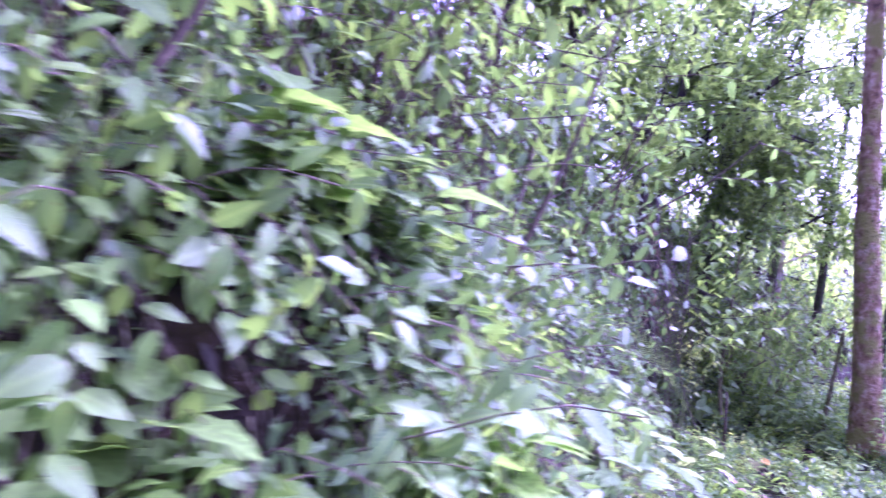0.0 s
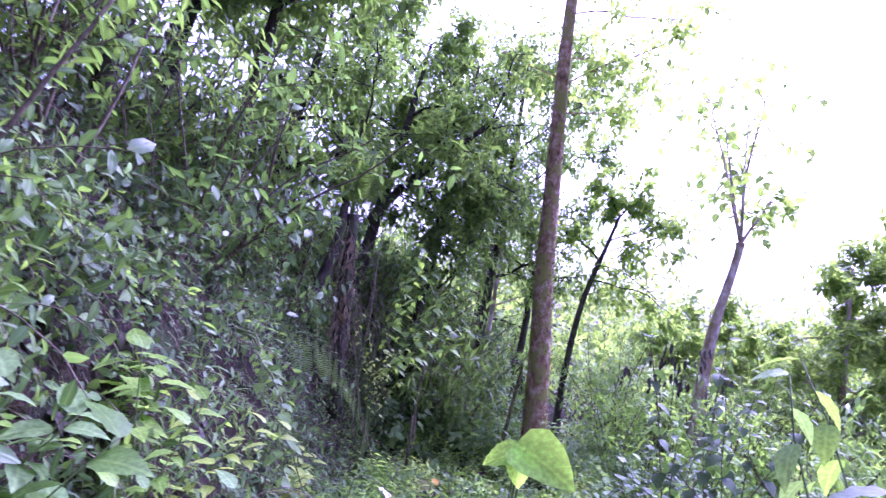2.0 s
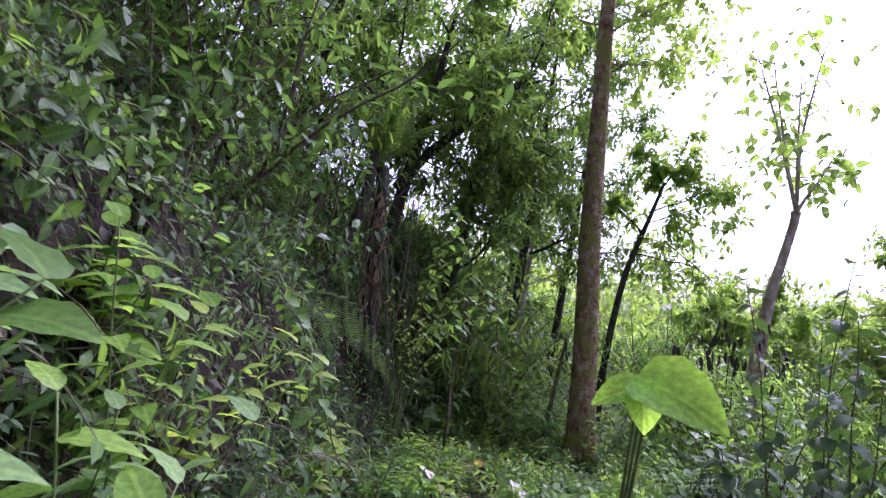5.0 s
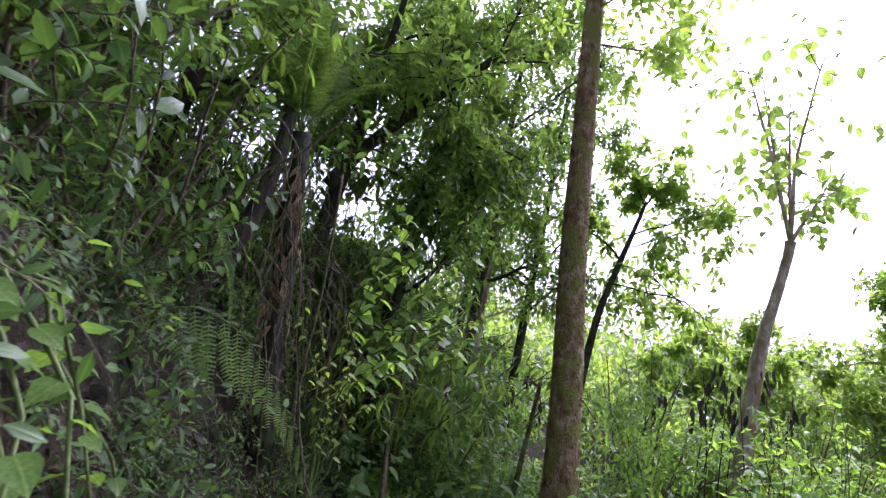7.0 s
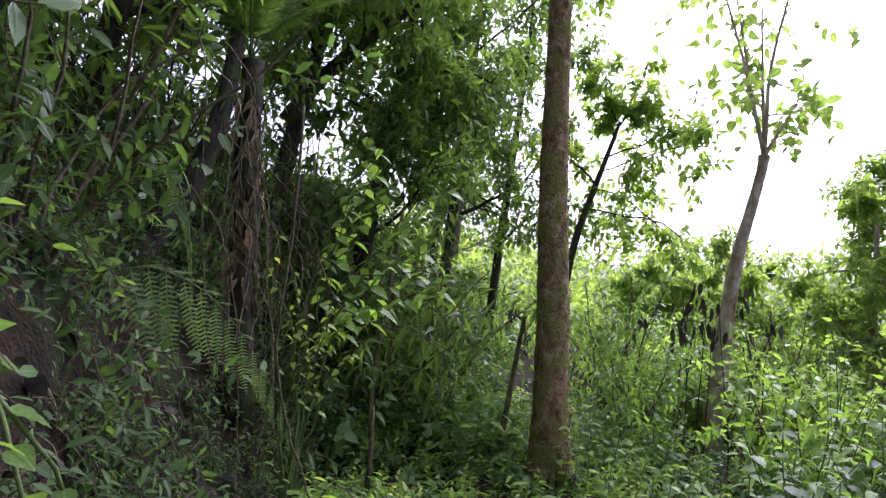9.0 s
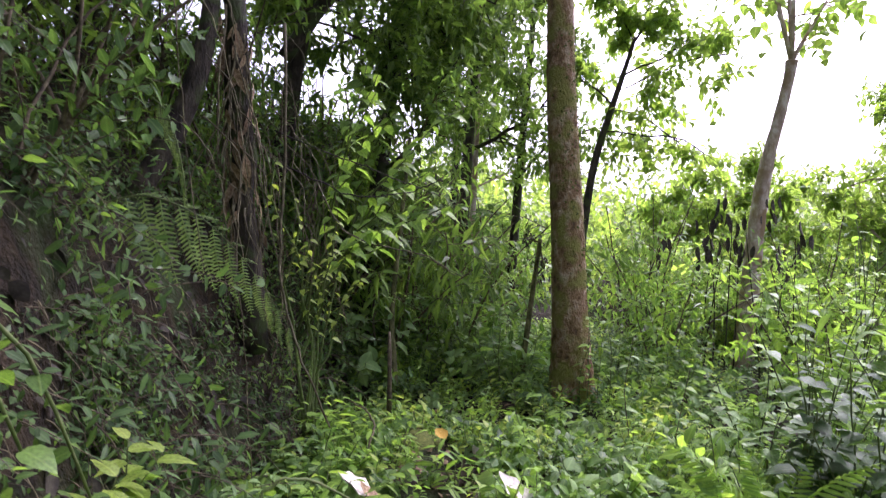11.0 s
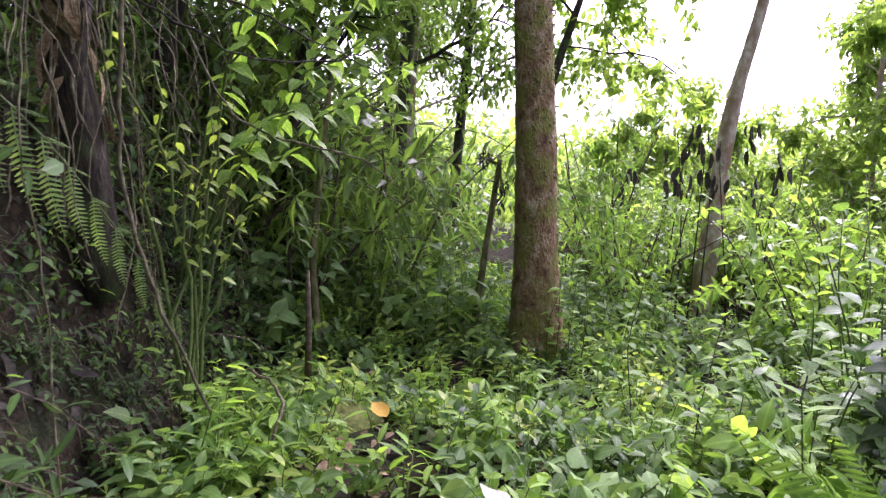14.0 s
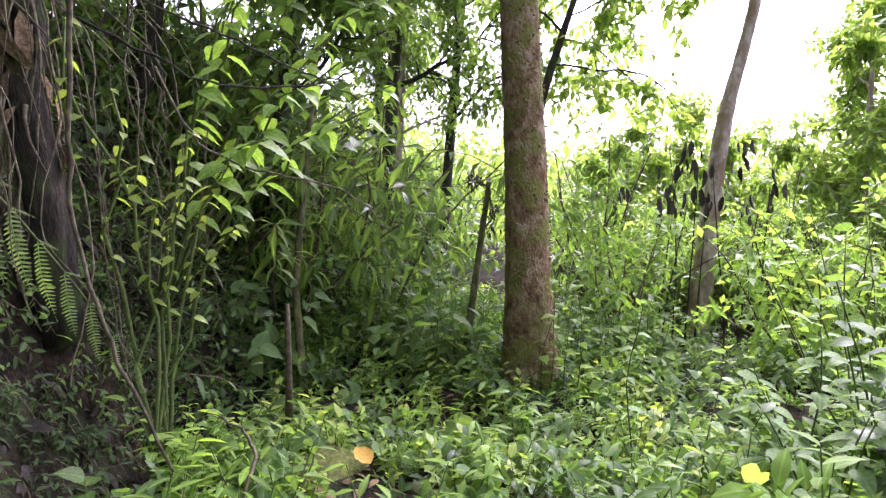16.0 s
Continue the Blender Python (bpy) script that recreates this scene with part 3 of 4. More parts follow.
# ---- the tree fern on the bank ----
def tree_fern():
    ob = thing("tree_fern", "old tree fern with dark shaggy trunk and hanging dead roots", "tree fern")
    base, top = np.array([-2.15, 3.35, 0.6]), np.array([-2.12, 2.92, 3.7])
    pts = base + np.outer(np.linspace(0, 1, 10), top - base) + R.normal(0, 0.02, (10, 3))
    g = Geo(); tube(g, pts, np.linspace(0.11, 0.085, 10), 14, 0.18)
    part("trunk", g, BARK_DARK, ob)
    for _ in range(48):
        a = R.uniform(0, 6.28); z0 = R.uniform(1.6, 3.6)
        p = np.array([-2.13 + 0.1 * math.cos(a), 3.4 - 0.13 * z0 + 0.1 * math.sin(a), z0])
        root = Geo()
        tube(root, wander(p, (0.1 * math.cos(a), 0.1 * math.sin(a), -1), R.uniform(0.3, 1.3), 9, 0.25, 0.1), np.linspace(0.011, 0.004, 10) * R.uniform(0.5, 1.3), 4)
        part("root", root, VINE, ob)
    dead = single_leaf(LANCE, DRY_LEAF, "dead_leaf")
    for _ in range(60):
        a = R.uniform(0, 6.28); z0 = R.uniform(1.6, 3.5); sz = R.uniform(0.12, 0.3)
        f = part("dead_leaf", dead, None, ob)
        f.matrix_basis = pose(-2.13 + 0.12 * math.cos(a), 3.4 - 0.13 * z0 + 0.12 * math.sin(a), z0, R.uniform(-95, -60), R.uniform(-40, 40), math.degrees(a) - 90) @ Matrix.Diagonal((sz, sz, sz, 1))
    mesh = frond_mesh("frond", 1.3, LEAF_CANOPY, 22, droop=0.4)
    for i in range(7):
        f = part("frond", mesh, None, ob)
        f.matrix_basis = Matrix.Translation(top) @ pose(0, 0, 0, 0, 0, i * 52 + R.uniform(-8, 8)) @ pose(0, 0, 0, R.uniform(50, 75), 0, 0)
    return ob


tree_fern()
tree("dark crooked trunk leaning out of the bank", [(-3.1, 2.2, 0.9), (-2.75, 2.35, 1.75), (-2.45, 2.55, 2.35), (-2.28, 2.7, 2.9), (-2.2, 2.8, 3.6), (-2.3, 3.1, 5.0)], (0.1, 0.095, 0.09, 0.08, 0.065, 0.045), BARK_DARK,
     [(0.9, (-0.3, 0.3, 1), 1.6), (0.95, (0.5, -0.2, 0.8), 1.6)], LEAF_CANOPY, 0.11, SMALL)

# ---- the big drooping fern that hangs from the bank ----
def pinna_mesh(name="pinna", pairs=19):
    """A leaflet of a large fern, 1 long along +y: a fine rib with two combs of narrow arched teeth."""
    g = Geo()
    u = np.linspace(0, 1, 10)
    rib = np.stack([0.05 * np.sin(u * 2.2), u, 0.06 * np.sin(u * 3.1)], -1)
    tube(g, rib, np.linspace(0.007, 0.003, 10), 4)
    t = np.linspace(0.05, 0.985, pairs)
    P, D = along(rib, t)
    w = 0.12 * np.clip(np.sin(np.pi * (0.12 + 0.86 * t)), 0.05, 1) ** 0.7 * R.uniform(0.88, 1.08, pairs)
    for side in (-1, 1):
        way = unit(np.stack([np.full(pairs, side * 1.0), np.full(pairs, 0.42), np.full(pairs, -0.12)], -1) + R.normal(0, 0.05, (pairs, 3)))
        put_leaves(g, leaf_shape((0, 0.12, 0.45, 0.8, 1), (0.09, 0.13, 0.12, 0.08, 0), fold=0.1, droop=0.3), P, way, np.tile((0, 0, 1.0), (pairs, 1)) + R.normal(0, 0.12, (pairs, 3)), w)
    return g.mesh(name, LEAF_FERN)


def set_along(ob, base, way, up, size):
    """Puts a mesh built along +y at base, pointing along way, its face towards up."""
    y = unit(way); x = unit(np.cross(y, up)); z = np.cross(x, y)
    ob.matrix_basis = Matrix(((x[0], y[0], z[0], base[0]), (x[1], y[1], z[1], base[1]), (x[2], y[2], z[2], base[2]), (0, 0, 0, 1))) @ Matrix.Diagonal((size, size, size, 1))


def hanging_fern():
    """A large frond arching down the bank, its long leaflets hanging side by side, and smaller fronds above."""
    ob = thing("hanging_fern", "large pale green fern with drooping toothed leaflets on the bank", "fern")
    shapes = [pinna_mesh() for _ in range(3)]
    out = np.array([0.45, -0.85, 0.25])
    for path, n, longest in ((((-2.5, 1.8, 1.85), (-2.22, 1.9, 1.94), (-1.92, 2.06, 1.8), (-1.7, 2.26, 1.48), (-1.54, 2.48, 1.08), (-1.38, 2.72, 0.62)), 14, 0.74),
                             (((-2.42, 2.3, 2.65), (-2.28, 2.25, 2.55), (-2.14, 2.18, 2.25), (-2.05, 2.12, 1.85), (-2.02, 2.1, 1.6)), 12, 0.3),
                             (((-2.72, 1.5, 2.25), (-2.6, 1.42, 2.15), (-2.5, 1.38, 1.85), (-2.44, 1.36, 1.55)), 11, 0.2),
                             (((-2.55, 1.65, 2.2), (-2.42, 1.6, 2.1), (-2.3, 1.55, 1.85), (-2.24, 1.5, 1.65)), 10, 0.2),
                             (((-2.75, 1.2, 2.4), (-2.66, 1.12, 2.3), (-2.6, 1.08, 2.0)), 9, 0.18)):
        path = np.array(path)
        u = np.linspace(0, 1, 26)
        rib = np.stack([np.interp(u, np.linspace(0, 1, len(path)), path[:, k]) for k in range(3)], -1)
        for _ in range(4):
            rib[1:-1] = (rib[:-2] + 2 * rib[1:-1] + rib[2:]) / 4
        g = Geo(); tube(g, rib, np.linspace(0.008, 0.002, 26), 5)
        frond = part("frond", g, STEM_GREEN, ob)
        t = np.linspace(0.12, 0.98, n)
        P, D = along(rib, t)
        for i in range(n):
            ln = longest * (1.0 - 0.8 * t[i] ** 1.1) * R.uniform(0.9, 1.06)
            low_way = D[i] * 0.3 + np.array([0.05, -0.05, -1.0]) + R.normal(0, 0.05, 3)
            set_along(part("pinna", shapes[i % 3], None, frond), P[i], low_way, out + R.normal(0, 0.15, 3), ln)
            high_way = D[i] * 0.6 + np.array([0.35, 0.6, 0.1]) + R.normal(0, 0.08, 3)
            set_along(part("pinna", shapes[(i + 1) % 3], None, frond), P[i], high_way, out + np.array([0, 0, 0.6]) + R.normal(0, 0.15, 3), ln * 0.3)
    return ob


hanging_fern()

# ---- plants whose single leaves can be told apart ----
def leaf_object_plant(name, label, category, stalks, leaf_mesh, stem_mat, group=""):
    """A plant whose leaves are objects of their own: stalks of (points, radius, [(share, way, up, size)])."""
    ob = thing(name, label, category, group)
    for pts, radius, leaves in stalks:
        g = Geo(); tube(g, pts, np.linspace(radius, radius * 0.4, len(pts)), 6)
        part("stem", g, stem_mat, ob)
        for share, way, up, size in leaves:
            p, _ = along(np.asarray(pts), [share])
            d = unit(way); x = unit(np.cross(d, up)); z = np.cross(x, d)
            f = part("leaf", leaf_mesh, None, ob)
            f.matrix_basis = Matrix(((x[0], d[0], z[0], p[0][0]), (x[1], d[1], z[1], p[0][1]), (x[2], d[2], z[2], p[0][2]), (0, 0, 0, 1))) @ Matrix.Diagonal((size, size, size, 1))
    return ob


FINE_OVATE = leaf_shape((0, 0.04, 0.12, 0.22, 0.35, 0.5, 0.65, 0.78, 0.9, 1), (0, 0.10, 0.19, 0.25, 0.27, 0.25, 0.20, 0.13, 0.055, 0), droop=0.35, wave=0.05)
FINE_BROAD = leaf_shape((0, 0.03, 0.1, 0.22, 0.36, 0.5, 0.65, 0.8, 0.92, 1), (0, 0.15, 0.26, 0.34, 0.37, 0.35, 0.28, 0.17, 0.07, 0), droop=0.3, wave=0.05)
HEART = leaf_shape((-0.22, -0.16, 0.0, 0.15, 0.32, 0.5, 0.68, 0.84, 0.94, 1), (0.16, 0.36, 0.47, 0.5, 0.48, 0.42, 0.32, 0.19, 0.08, 0), fold=0.3, droop=0.3, wave=0.04)
BLADE = single_leaf(FINE_OVATE, LEAF_FRESH)
BLADE_PALE = single_leaf(FINE_OVATE, LEAF_PALE)
BLADE_BROAD = single_leaf(FINE_BROAD, LEAF_MID)
BLADE_DARK = single_leaf(FINE_BROAD, LEAF_DEEP)
BLADE_HEART = single_leaf(HEART, LEAF_BIG)
BLADE_YELLOW = single_leaf(FINE_OVATE, LEAF_YELLOW)


def herb_stalk(base, way, length, n, size, radius=0.006, sag=0.03, first=0.25, down=0.2):
    pts = wander(base, way, length, 7, 0.15, sag)
    leaves = []
    for i, sh in enumerate(np.linspace(first, 1, n)):
        a = i * 2.4 + R.uniform(-0.3, 0.3)
        leaves.append((sh, (math.cos(a), math.sin(a), 0.35 - down + 0.7 * (sh > 0.93)), (R.normal(0, 0.2), R.normal(0, 0.2), 1), size * R.uniform(0.7, 1.15) * (1.05 - 0.35 * sh)))
    return pts, radius, leaves


# elephant-ear leaf standing over the trail's edge
def elephant_ear(x, y, leaves):
    z = float(gz(x, y))
    stalks = []
    for (tx, ty, tz, way, up, size) in leaves:
        top = np.array([tx, ty, tz]); s = np.linspace(0, 1, 8)[:, None]
        pts = np.array([x, y, z - 0.05]) * (1 - s) + top * s + np.array([0, 0, 0.12]) * (s * (1 - s))
        stalks.append((pts, 0.013, [(1.0, way, up, size)]))
    return leaf_object_plant("elephant_ear", "broad bright green heart-shaped leaf on a tall stalk", "plant", stalks, BLADE_HEART, STEM_GREEN)

elephant_ear(0.84, -1.95, [(0.98, -2.02, 1.73, (0.75, -0.45, -0.22), (0.0, -0.68, 0.72), 0.33), (0.93, -2.0, 1.69, (-0.85, -0.2, -0.15), (-0.2, -0.55, 0.8), 0.2), (0.95, -2.02, 1.68, (0.05, -0.6, -0.9), (0, -0.9, 0.3), 0.16)])

# broad-leaved herbs crowding the first metres of the trail
G1 = "broad-leaved herbs along the bank"
near_spots = [(-0.05, -4.7, 0.95), (0.15, -5.1, 0.8), (-0.3, -4.2, 1.0), (-0.5, -3.9, 1.0), (-0.15, -3.7, 0.95), (0.3, -5.4, 0.8), (-0.3, -5.3, 0.8), (-0.9, -2.7, 1.0), (-0.75, -4.6, 0.7), (0.0, -3.9, 0.6), (0.05, -4.3, 0.75), (0.25, -4.75, 0.7), (-0.35, -3.6, 0.9), (-0.45, -4.9, 0.8), (-0.2, -4.45, 0.8), (-0.3, -3.95, 0.7), (0.1, -4.0, 0.5)]
near_spots += [(-0.45, -5.6, 0.7), (-0.5, -5.2, 0.75), (-0.4, -4.9, 0.7), (-0.55, -5.9, 0.6), (-0.6, -6.3, 0.6), (-0.65, -4.4, 0.8), (-0.75, -5.4, 0.6), (-0.8, -4.9, 0.6)]
for i, (x, y, h) in enumerate(near_spots):
    x -= 0.28 if y > -3.9 else 0.42
    b = (x, y, float(gz(x, y)) - 0.05)
    h = max(0.5, min(h * 1.35, 2.15 - b[2]))
    leaf_object_plant("broad_leaved_herb", "leafy herb with pale green pointed leaves on the trail bank", "plant",
                      [herb_stalk(b, (R.uniform(-0.1, 0.6), R.uniform(-0.4, 0.4), 1.0), h * R.uniform(0.7, 1.05), 10, 0.27, 0.007) for _ in range(4)], (BLADE_PALE, BLADE, BLADE_BROAD)[i % 3], STEM_GREEN, G1)

# tall dark-stemmed herbs on the right of the trail
G2 = "tall dark-stemmed herbs"
for i, (x, y, h) in enumerate([(2.43, 1.0, 3.0), (2.68, 0.65, 3.1), (2.3, 1.3, 2.3), (2.85, 1.1, 2.8), (2.6, 0.3, 2.0), (2.2, 0.6, 1.6)]):
    b = (x, y, float(gz(x, y)) - 0.05)
    leaf_object_plant("tall_herb", "tall herb with dark stems and drooping dark green leaves", "plant",
                      [herb_stalk(b, (R.uniform(-0.12, 0.12), R.uniform(-0.12, 0.12), 1.0), h * R.uniform(0.75, 1.05), 20, 0.21, 0.009, 0.0, 0.25, 0.75) for _ in range(2)], BLADE_DARK, STEM_BROWN, G2)
for i, (x, y, h) in enumerate([(2.45, -2.9, 2.1), (2.85, -2.6, 2.3), (2.5, -3.4, 1.7)]):
    b = (x, y, float(gz(x, y)) - 0.05)
    leaf_object_plant("tall_herb", "pale arching herb leaves beside the trail", "plant",
                      [herb_stalk(b, (R.uniform(-0.4, 0.1), R.uniform(-0.2, 0.2), 1.0), h, 10, 0.32, 0.009, 0.06, 0.3, 1.1) for _ in range(2)], (BLADE_PALE, BLADE, BLADE_DARK)[i], STEM_GREEN, G2)

# fresh herbs that stand out on the bank
for (x, y, h, bl) in ((-0.95, -2.85, 1.35, BLADE), (-0.85, -2.95, 1.15, BLADE_PALE), (-1.05, -2.4, 1.0, BLADE_YELLOW), (-1.45, 0.15, 0.6, BLADE_YELLOW), (-1.5, 0.45, 0.6, BLADE_YELLOW), (-1.35, -0.15, 0.55, BLADE_YELLOW)):
    b = (x, y, float(gz(x, y)) - 0.05)
    leaf_object_plant("bank_herb", "fresh yellow-green leafy shoots on the bank", "plant",
                      [herb_stalk(b, (R.uniform(0.1, 0.6), R.uniform(-0.3, 0.3), 0.9), h * R.uniform(0.7, 1.0), 10, 0.19, 0.006) for _ in range(3)], bl, STEM_GREEN, "fresh shoots on the bank")

# light green shrub leaning over the trail with big hanging leaves
def leaning_shrub(bx, by, tips, n, size, mesh, label):
    b = np.array([bx, by, float(gz(bx, by)) - 0.05])
    stalks = []
    for tip in tips:
        tip = np.array(tip, float)
        s = np.linspace(0, 1, 9)[:, None]
        pts = b * (1 - s) + tip * s + np.array([0, 0, 1.3]) * s * (1 - s) + R.normal(0, 0.03, (9, 3))
        lv = []
        for i, sh in enumerate(np.linspace(0.45, 1, n)):
            a = i * 2.4 + R.uniform(-0.4, 0.4)
            lv.append((sh, (math.cos(a), math.sin(a), -0.25), (R.normal(0, 0.25), R.normal(0, 0.25) - 0.3, 1), size * R.uniform(0.7, 1.15)))
        stalks.append((pts, 0.014, lv))
    return leaf_object_plant("leaning_shrub", label, "shrub", stalks, mesh, STEM_GREEN, "leaning shrubs on the bank")


leaning_shrub(-2.3, 4.7, [(-0.38, 3.35, 1.85), (-0.6, 3.7, 2.25), (-1.0, 3.4, 2.55), (-0.35, 4.3, 2.2), (-1.2, 3.9, 3.0), (-0.75, 4.7, 2.75), (-0.5, 5.1, 3.1), (-1.3, 4.6, 3.4), (-0.85, 3.0, 1.7)], 15, 0.2, BLADE, "shrub with large light green leaves leaning over the trail")
leaning_shrub(-2.5, 5.8, [(-0.7, 5.4, 2.5), (-1.2, 5.2, 3.1), (-0.5, 6.0, 2.1), (-1.5, 4.9, 3.5), (-0.8, 6.4, 2.9), (-1.1, 6.2, 2.0), (-1.5, 6.0, 3.6)], 15, 0.2, BLADE_BROAD, "shrub with broad mid-green leaves under the trees")
leaning_shrub(-1.75, -0.6, [(-1.0, -0.9, 1.0), (-1.15, -0.6, 0.85), (-0.95, -0.4, 0.7), (-1.2, -0.2, 1.0), (-1.25, 0.1, 0.75)], 9, 0.13, BLADE_BROAD, "shoots with mid-green leaves hanging from the bank")
leaning_shrub(-1.75, 3.6, [(-1.35, 3.2, 1.75), (-1.45, 3.3, 1.5), (-1.2, 3.5, 1.3), (-1.6, 2.95, 1.9), (-1.5, 3.0, 1.6), (-1.75, 2.8, 2.2), (-1.3, 3.6, 1.6)], 14, 0.085, BLADE_YELLOW, "small yellow-green shrub trailing from the bank")

# broad-leaved bush at the trail's right edge
G3 = "broad-leaved bushes at the trail's edge"
for (x, y, h, bl) in ((2.0, 2.4, 1.2, BLADE_DARK), (2.25, 2.9, 1.5, BLADE_DARK), (2.35, 2.2, 1.4, BLADE_DARK), (1.95, 3.0, 1.0, BLADE_PALE), (2.15, 2.0, 1.0, BLADE_DARK), (2.55, 2.6, 1.7, BLADE_DARK), (2.6, 3.3, 1.7, BLADE_BROAD), (2.15, 3.5, 1.2, BLADE_PALE), (2.9, 2.8, 1.6, BLADE_DARK), (3.1, 4.2, 2.4, BLADE), (3.5, 4.8, 2.6, BLADE), (2.9, 3.9, 2.0, BLADE_BROAD), (3.9, 5.6, 2.6, BLADE), (2.3, 4.6, 0.6, BLADE_PALE), (2.75, 5.2, 0.6, BLADE)):
    b = (x, y, float(gz(x, y)) - 0.05)
    leaf_object_plant("broad_leaved_bush", "leafy bush with broad overlapping green leaves", "shrub",
                      [herb_stalk(b, (R.uniform(-0.35, 0.35), R.uniform(-0.35, 0.35), 1.0), h * R.uniform(0.7, 1.05), 13, 0.21, 0.009, 0.02, 0.15, 0.35) for _ in range(4)], bl, STEM_GREEN, G3)
leaf_object_plant("seedling", "thin dark seedling with pale top leaves", "plant", [herb_stalk((1.19, 3.63, float(gz(1.19, 3.63)) - 0.05), (0, 0, 1), 1.25, 8, 0.13, 0.005, 0, 0.45, 0.3)], BLADE_PALE, STEM_BROWN)
leaf_object_plant("seedling", "thin dark seedling with fresh top leaves", "plant", [herb_stalk((1.45, 3.3, float(gz(1.45, 3.3)) - 0.05), (0.05, 0, 1), 1.0, 8, 0.13, 0.005, 0, 0.4, 0.3)], BLADE, STEM_BROWN)

# ---- mass plants: prototypes ----
low = [herb("low leafy herb with small green leaves", 0.34, 0.09, MEDIUM, LEAF_MID, 6, 9, "undergrowth herbs"),
       herb("low herb with fresh green leaves", 0.28, 0.08, MEDIUM, LEAF_FRESH, 6, 9, "undergrowth herbs"),
       herb("low herb with broad pale leaves", 0.30, 0.12, BROAD, LEAF_PALE, 5, 7, "undergrowth herbs"),
       herb("upright herb with narrow green leaves", 0.42, 0.12, LANCE, LEAF_FRESH, 6, 10, "undergrowth herbs"),
       herb("low herb with yellow-green leaves", 0.3, 0.085, MEDIUM, LEAF_YELLOW, 5, 8, "undergrowth herbs"),
       herb("low dark green herb", 0.36, 0.10, MEDIUM, LEAF_DARK, 6, 8, "undergrowth herbs")]
tall = [herb("knee-high herb with pointed green leaves", 0.75, 0.14, MEDIUM, LEAF_MID, 6, 11, "tall undergrowth herbs", name="leafy_weed"),
        herb("knee-high herb with bright leaves", 0.7, 0.13, MEDIUM, LEAF_FRESH, 6, 11, "tall undergrowth herbs", name="leafy_weed"),
        herb("knee-high herb with pale dull leaves", 0.75, 0.15, BROAD, LEAF_PALE, 5, 10, "tall undergrowth herbs", name="leafy_weed")]
mats = [creeper("trailing creeper with small dark leaves on the bank", 0.8, 0.085, SMALL, LEAF_DARK, 13, 13, "bank creepers"),
        creeper("trailing creeper with mid-green leaves on the bank", 0.9, 0.11, MEDIUM, LEAF_MID, 12, 12, "bank creepers"),
        creeper("creeper with narrow hanging leaves on the bank", 0.9, 0.13, SLIM, LEAF_CANOPY, 14, 14, "bank creepers", hang=0.8),
        creeper("creeper with larger green leaves on the bank", 0.8, 0.14, MEDIUM, LEAF_MID, 9, 9, "bank creepers")]
# darker leaf greens here put the bank's shade into the creepers' colour
dim = [creeper("sparse creeper on the bank, shade put into its deep green leaves", 0.7, 0.09, SMALL, LEAF_DEEP, 10, 11, "shaded creepers", name="shade_creeper"),
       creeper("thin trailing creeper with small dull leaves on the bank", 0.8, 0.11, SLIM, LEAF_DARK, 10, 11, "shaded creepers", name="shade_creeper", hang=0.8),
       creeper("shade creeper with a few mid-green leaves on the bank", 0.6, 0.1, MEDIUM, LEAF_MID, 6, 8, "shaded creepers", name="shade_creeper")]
bushes = [shrub("dense bush with small mid-green leaves", 1.9, 0.11, SMALL, LEAF_MID, 6, 8, 9, "bank bushes"),
          shrub("dense bush with dark leaves", 2.1, 0.13, SMALL, LEAF_DARK, 6, 8, 9, "bank bushes"),
          shrub("loose bush with narrow drooping leaves", 2.2, 0.16, SLIM, LEAF_CANOPY, 6, 8, 10, "bank bushes", droop=0.4)]
# the first bush takes the light far green, sun and haze put into its leaves
sunny = [shrub("bush with sunlight and haze put into its yellow-green leaves", 2.4, 0.18, KITE, LEAF_FAR, 7, 10, 10, "sunlit bushes"),
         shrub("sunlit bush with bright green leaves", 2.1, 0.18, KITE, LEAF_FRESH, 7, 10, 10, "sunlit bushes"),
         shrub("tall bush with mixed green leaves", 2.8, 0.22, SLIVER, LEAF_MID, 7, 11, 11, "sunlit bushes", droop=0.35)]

far_bushes = [shrub("dense bush with small mid-green leaves", 1.9, 0.15, KITE, LEAF_MID, 6, 8, 9, "hillside bushes"),
              shrub("dense bush with dark leaves", 2.1, 0.16, KITE, LEAF_DARK, 6, 8, 9, "hillside bushes"),
              shrub("loose bush with narrow drooping leaves", 2.2, 0.2, SLIVER, LEAF_CANOPY, 6, 9, 10, "hillside bushes", droop=0.4)]
# bank cover; a dark hollow under the hanging fern stays bare
def bank_spots(n, y0, y1, reach=1.1, gap=0.12):
    def spot_ok(x, y):
        left = foot_x(y) - x
        if y < -2.6 and left < 0.7 and R.uniform() > 0.5:
            return False
        return not (1.4 < y < 3.0 and left < 0.8 and R.uniform() > 0.3)
    out = []
    while len(out) < n:
        y = R.uniform(y0, y1); left = reach * R.beta(1.1, 1.6) + 0.03
        x = foot_x(y) - left
        if spot_ok(x, y) and not any((x - a) ** 2 + (y - b) ** 2 < gap * gap * 0.35 for a, b in out):
            out.append((x, y))
    return out


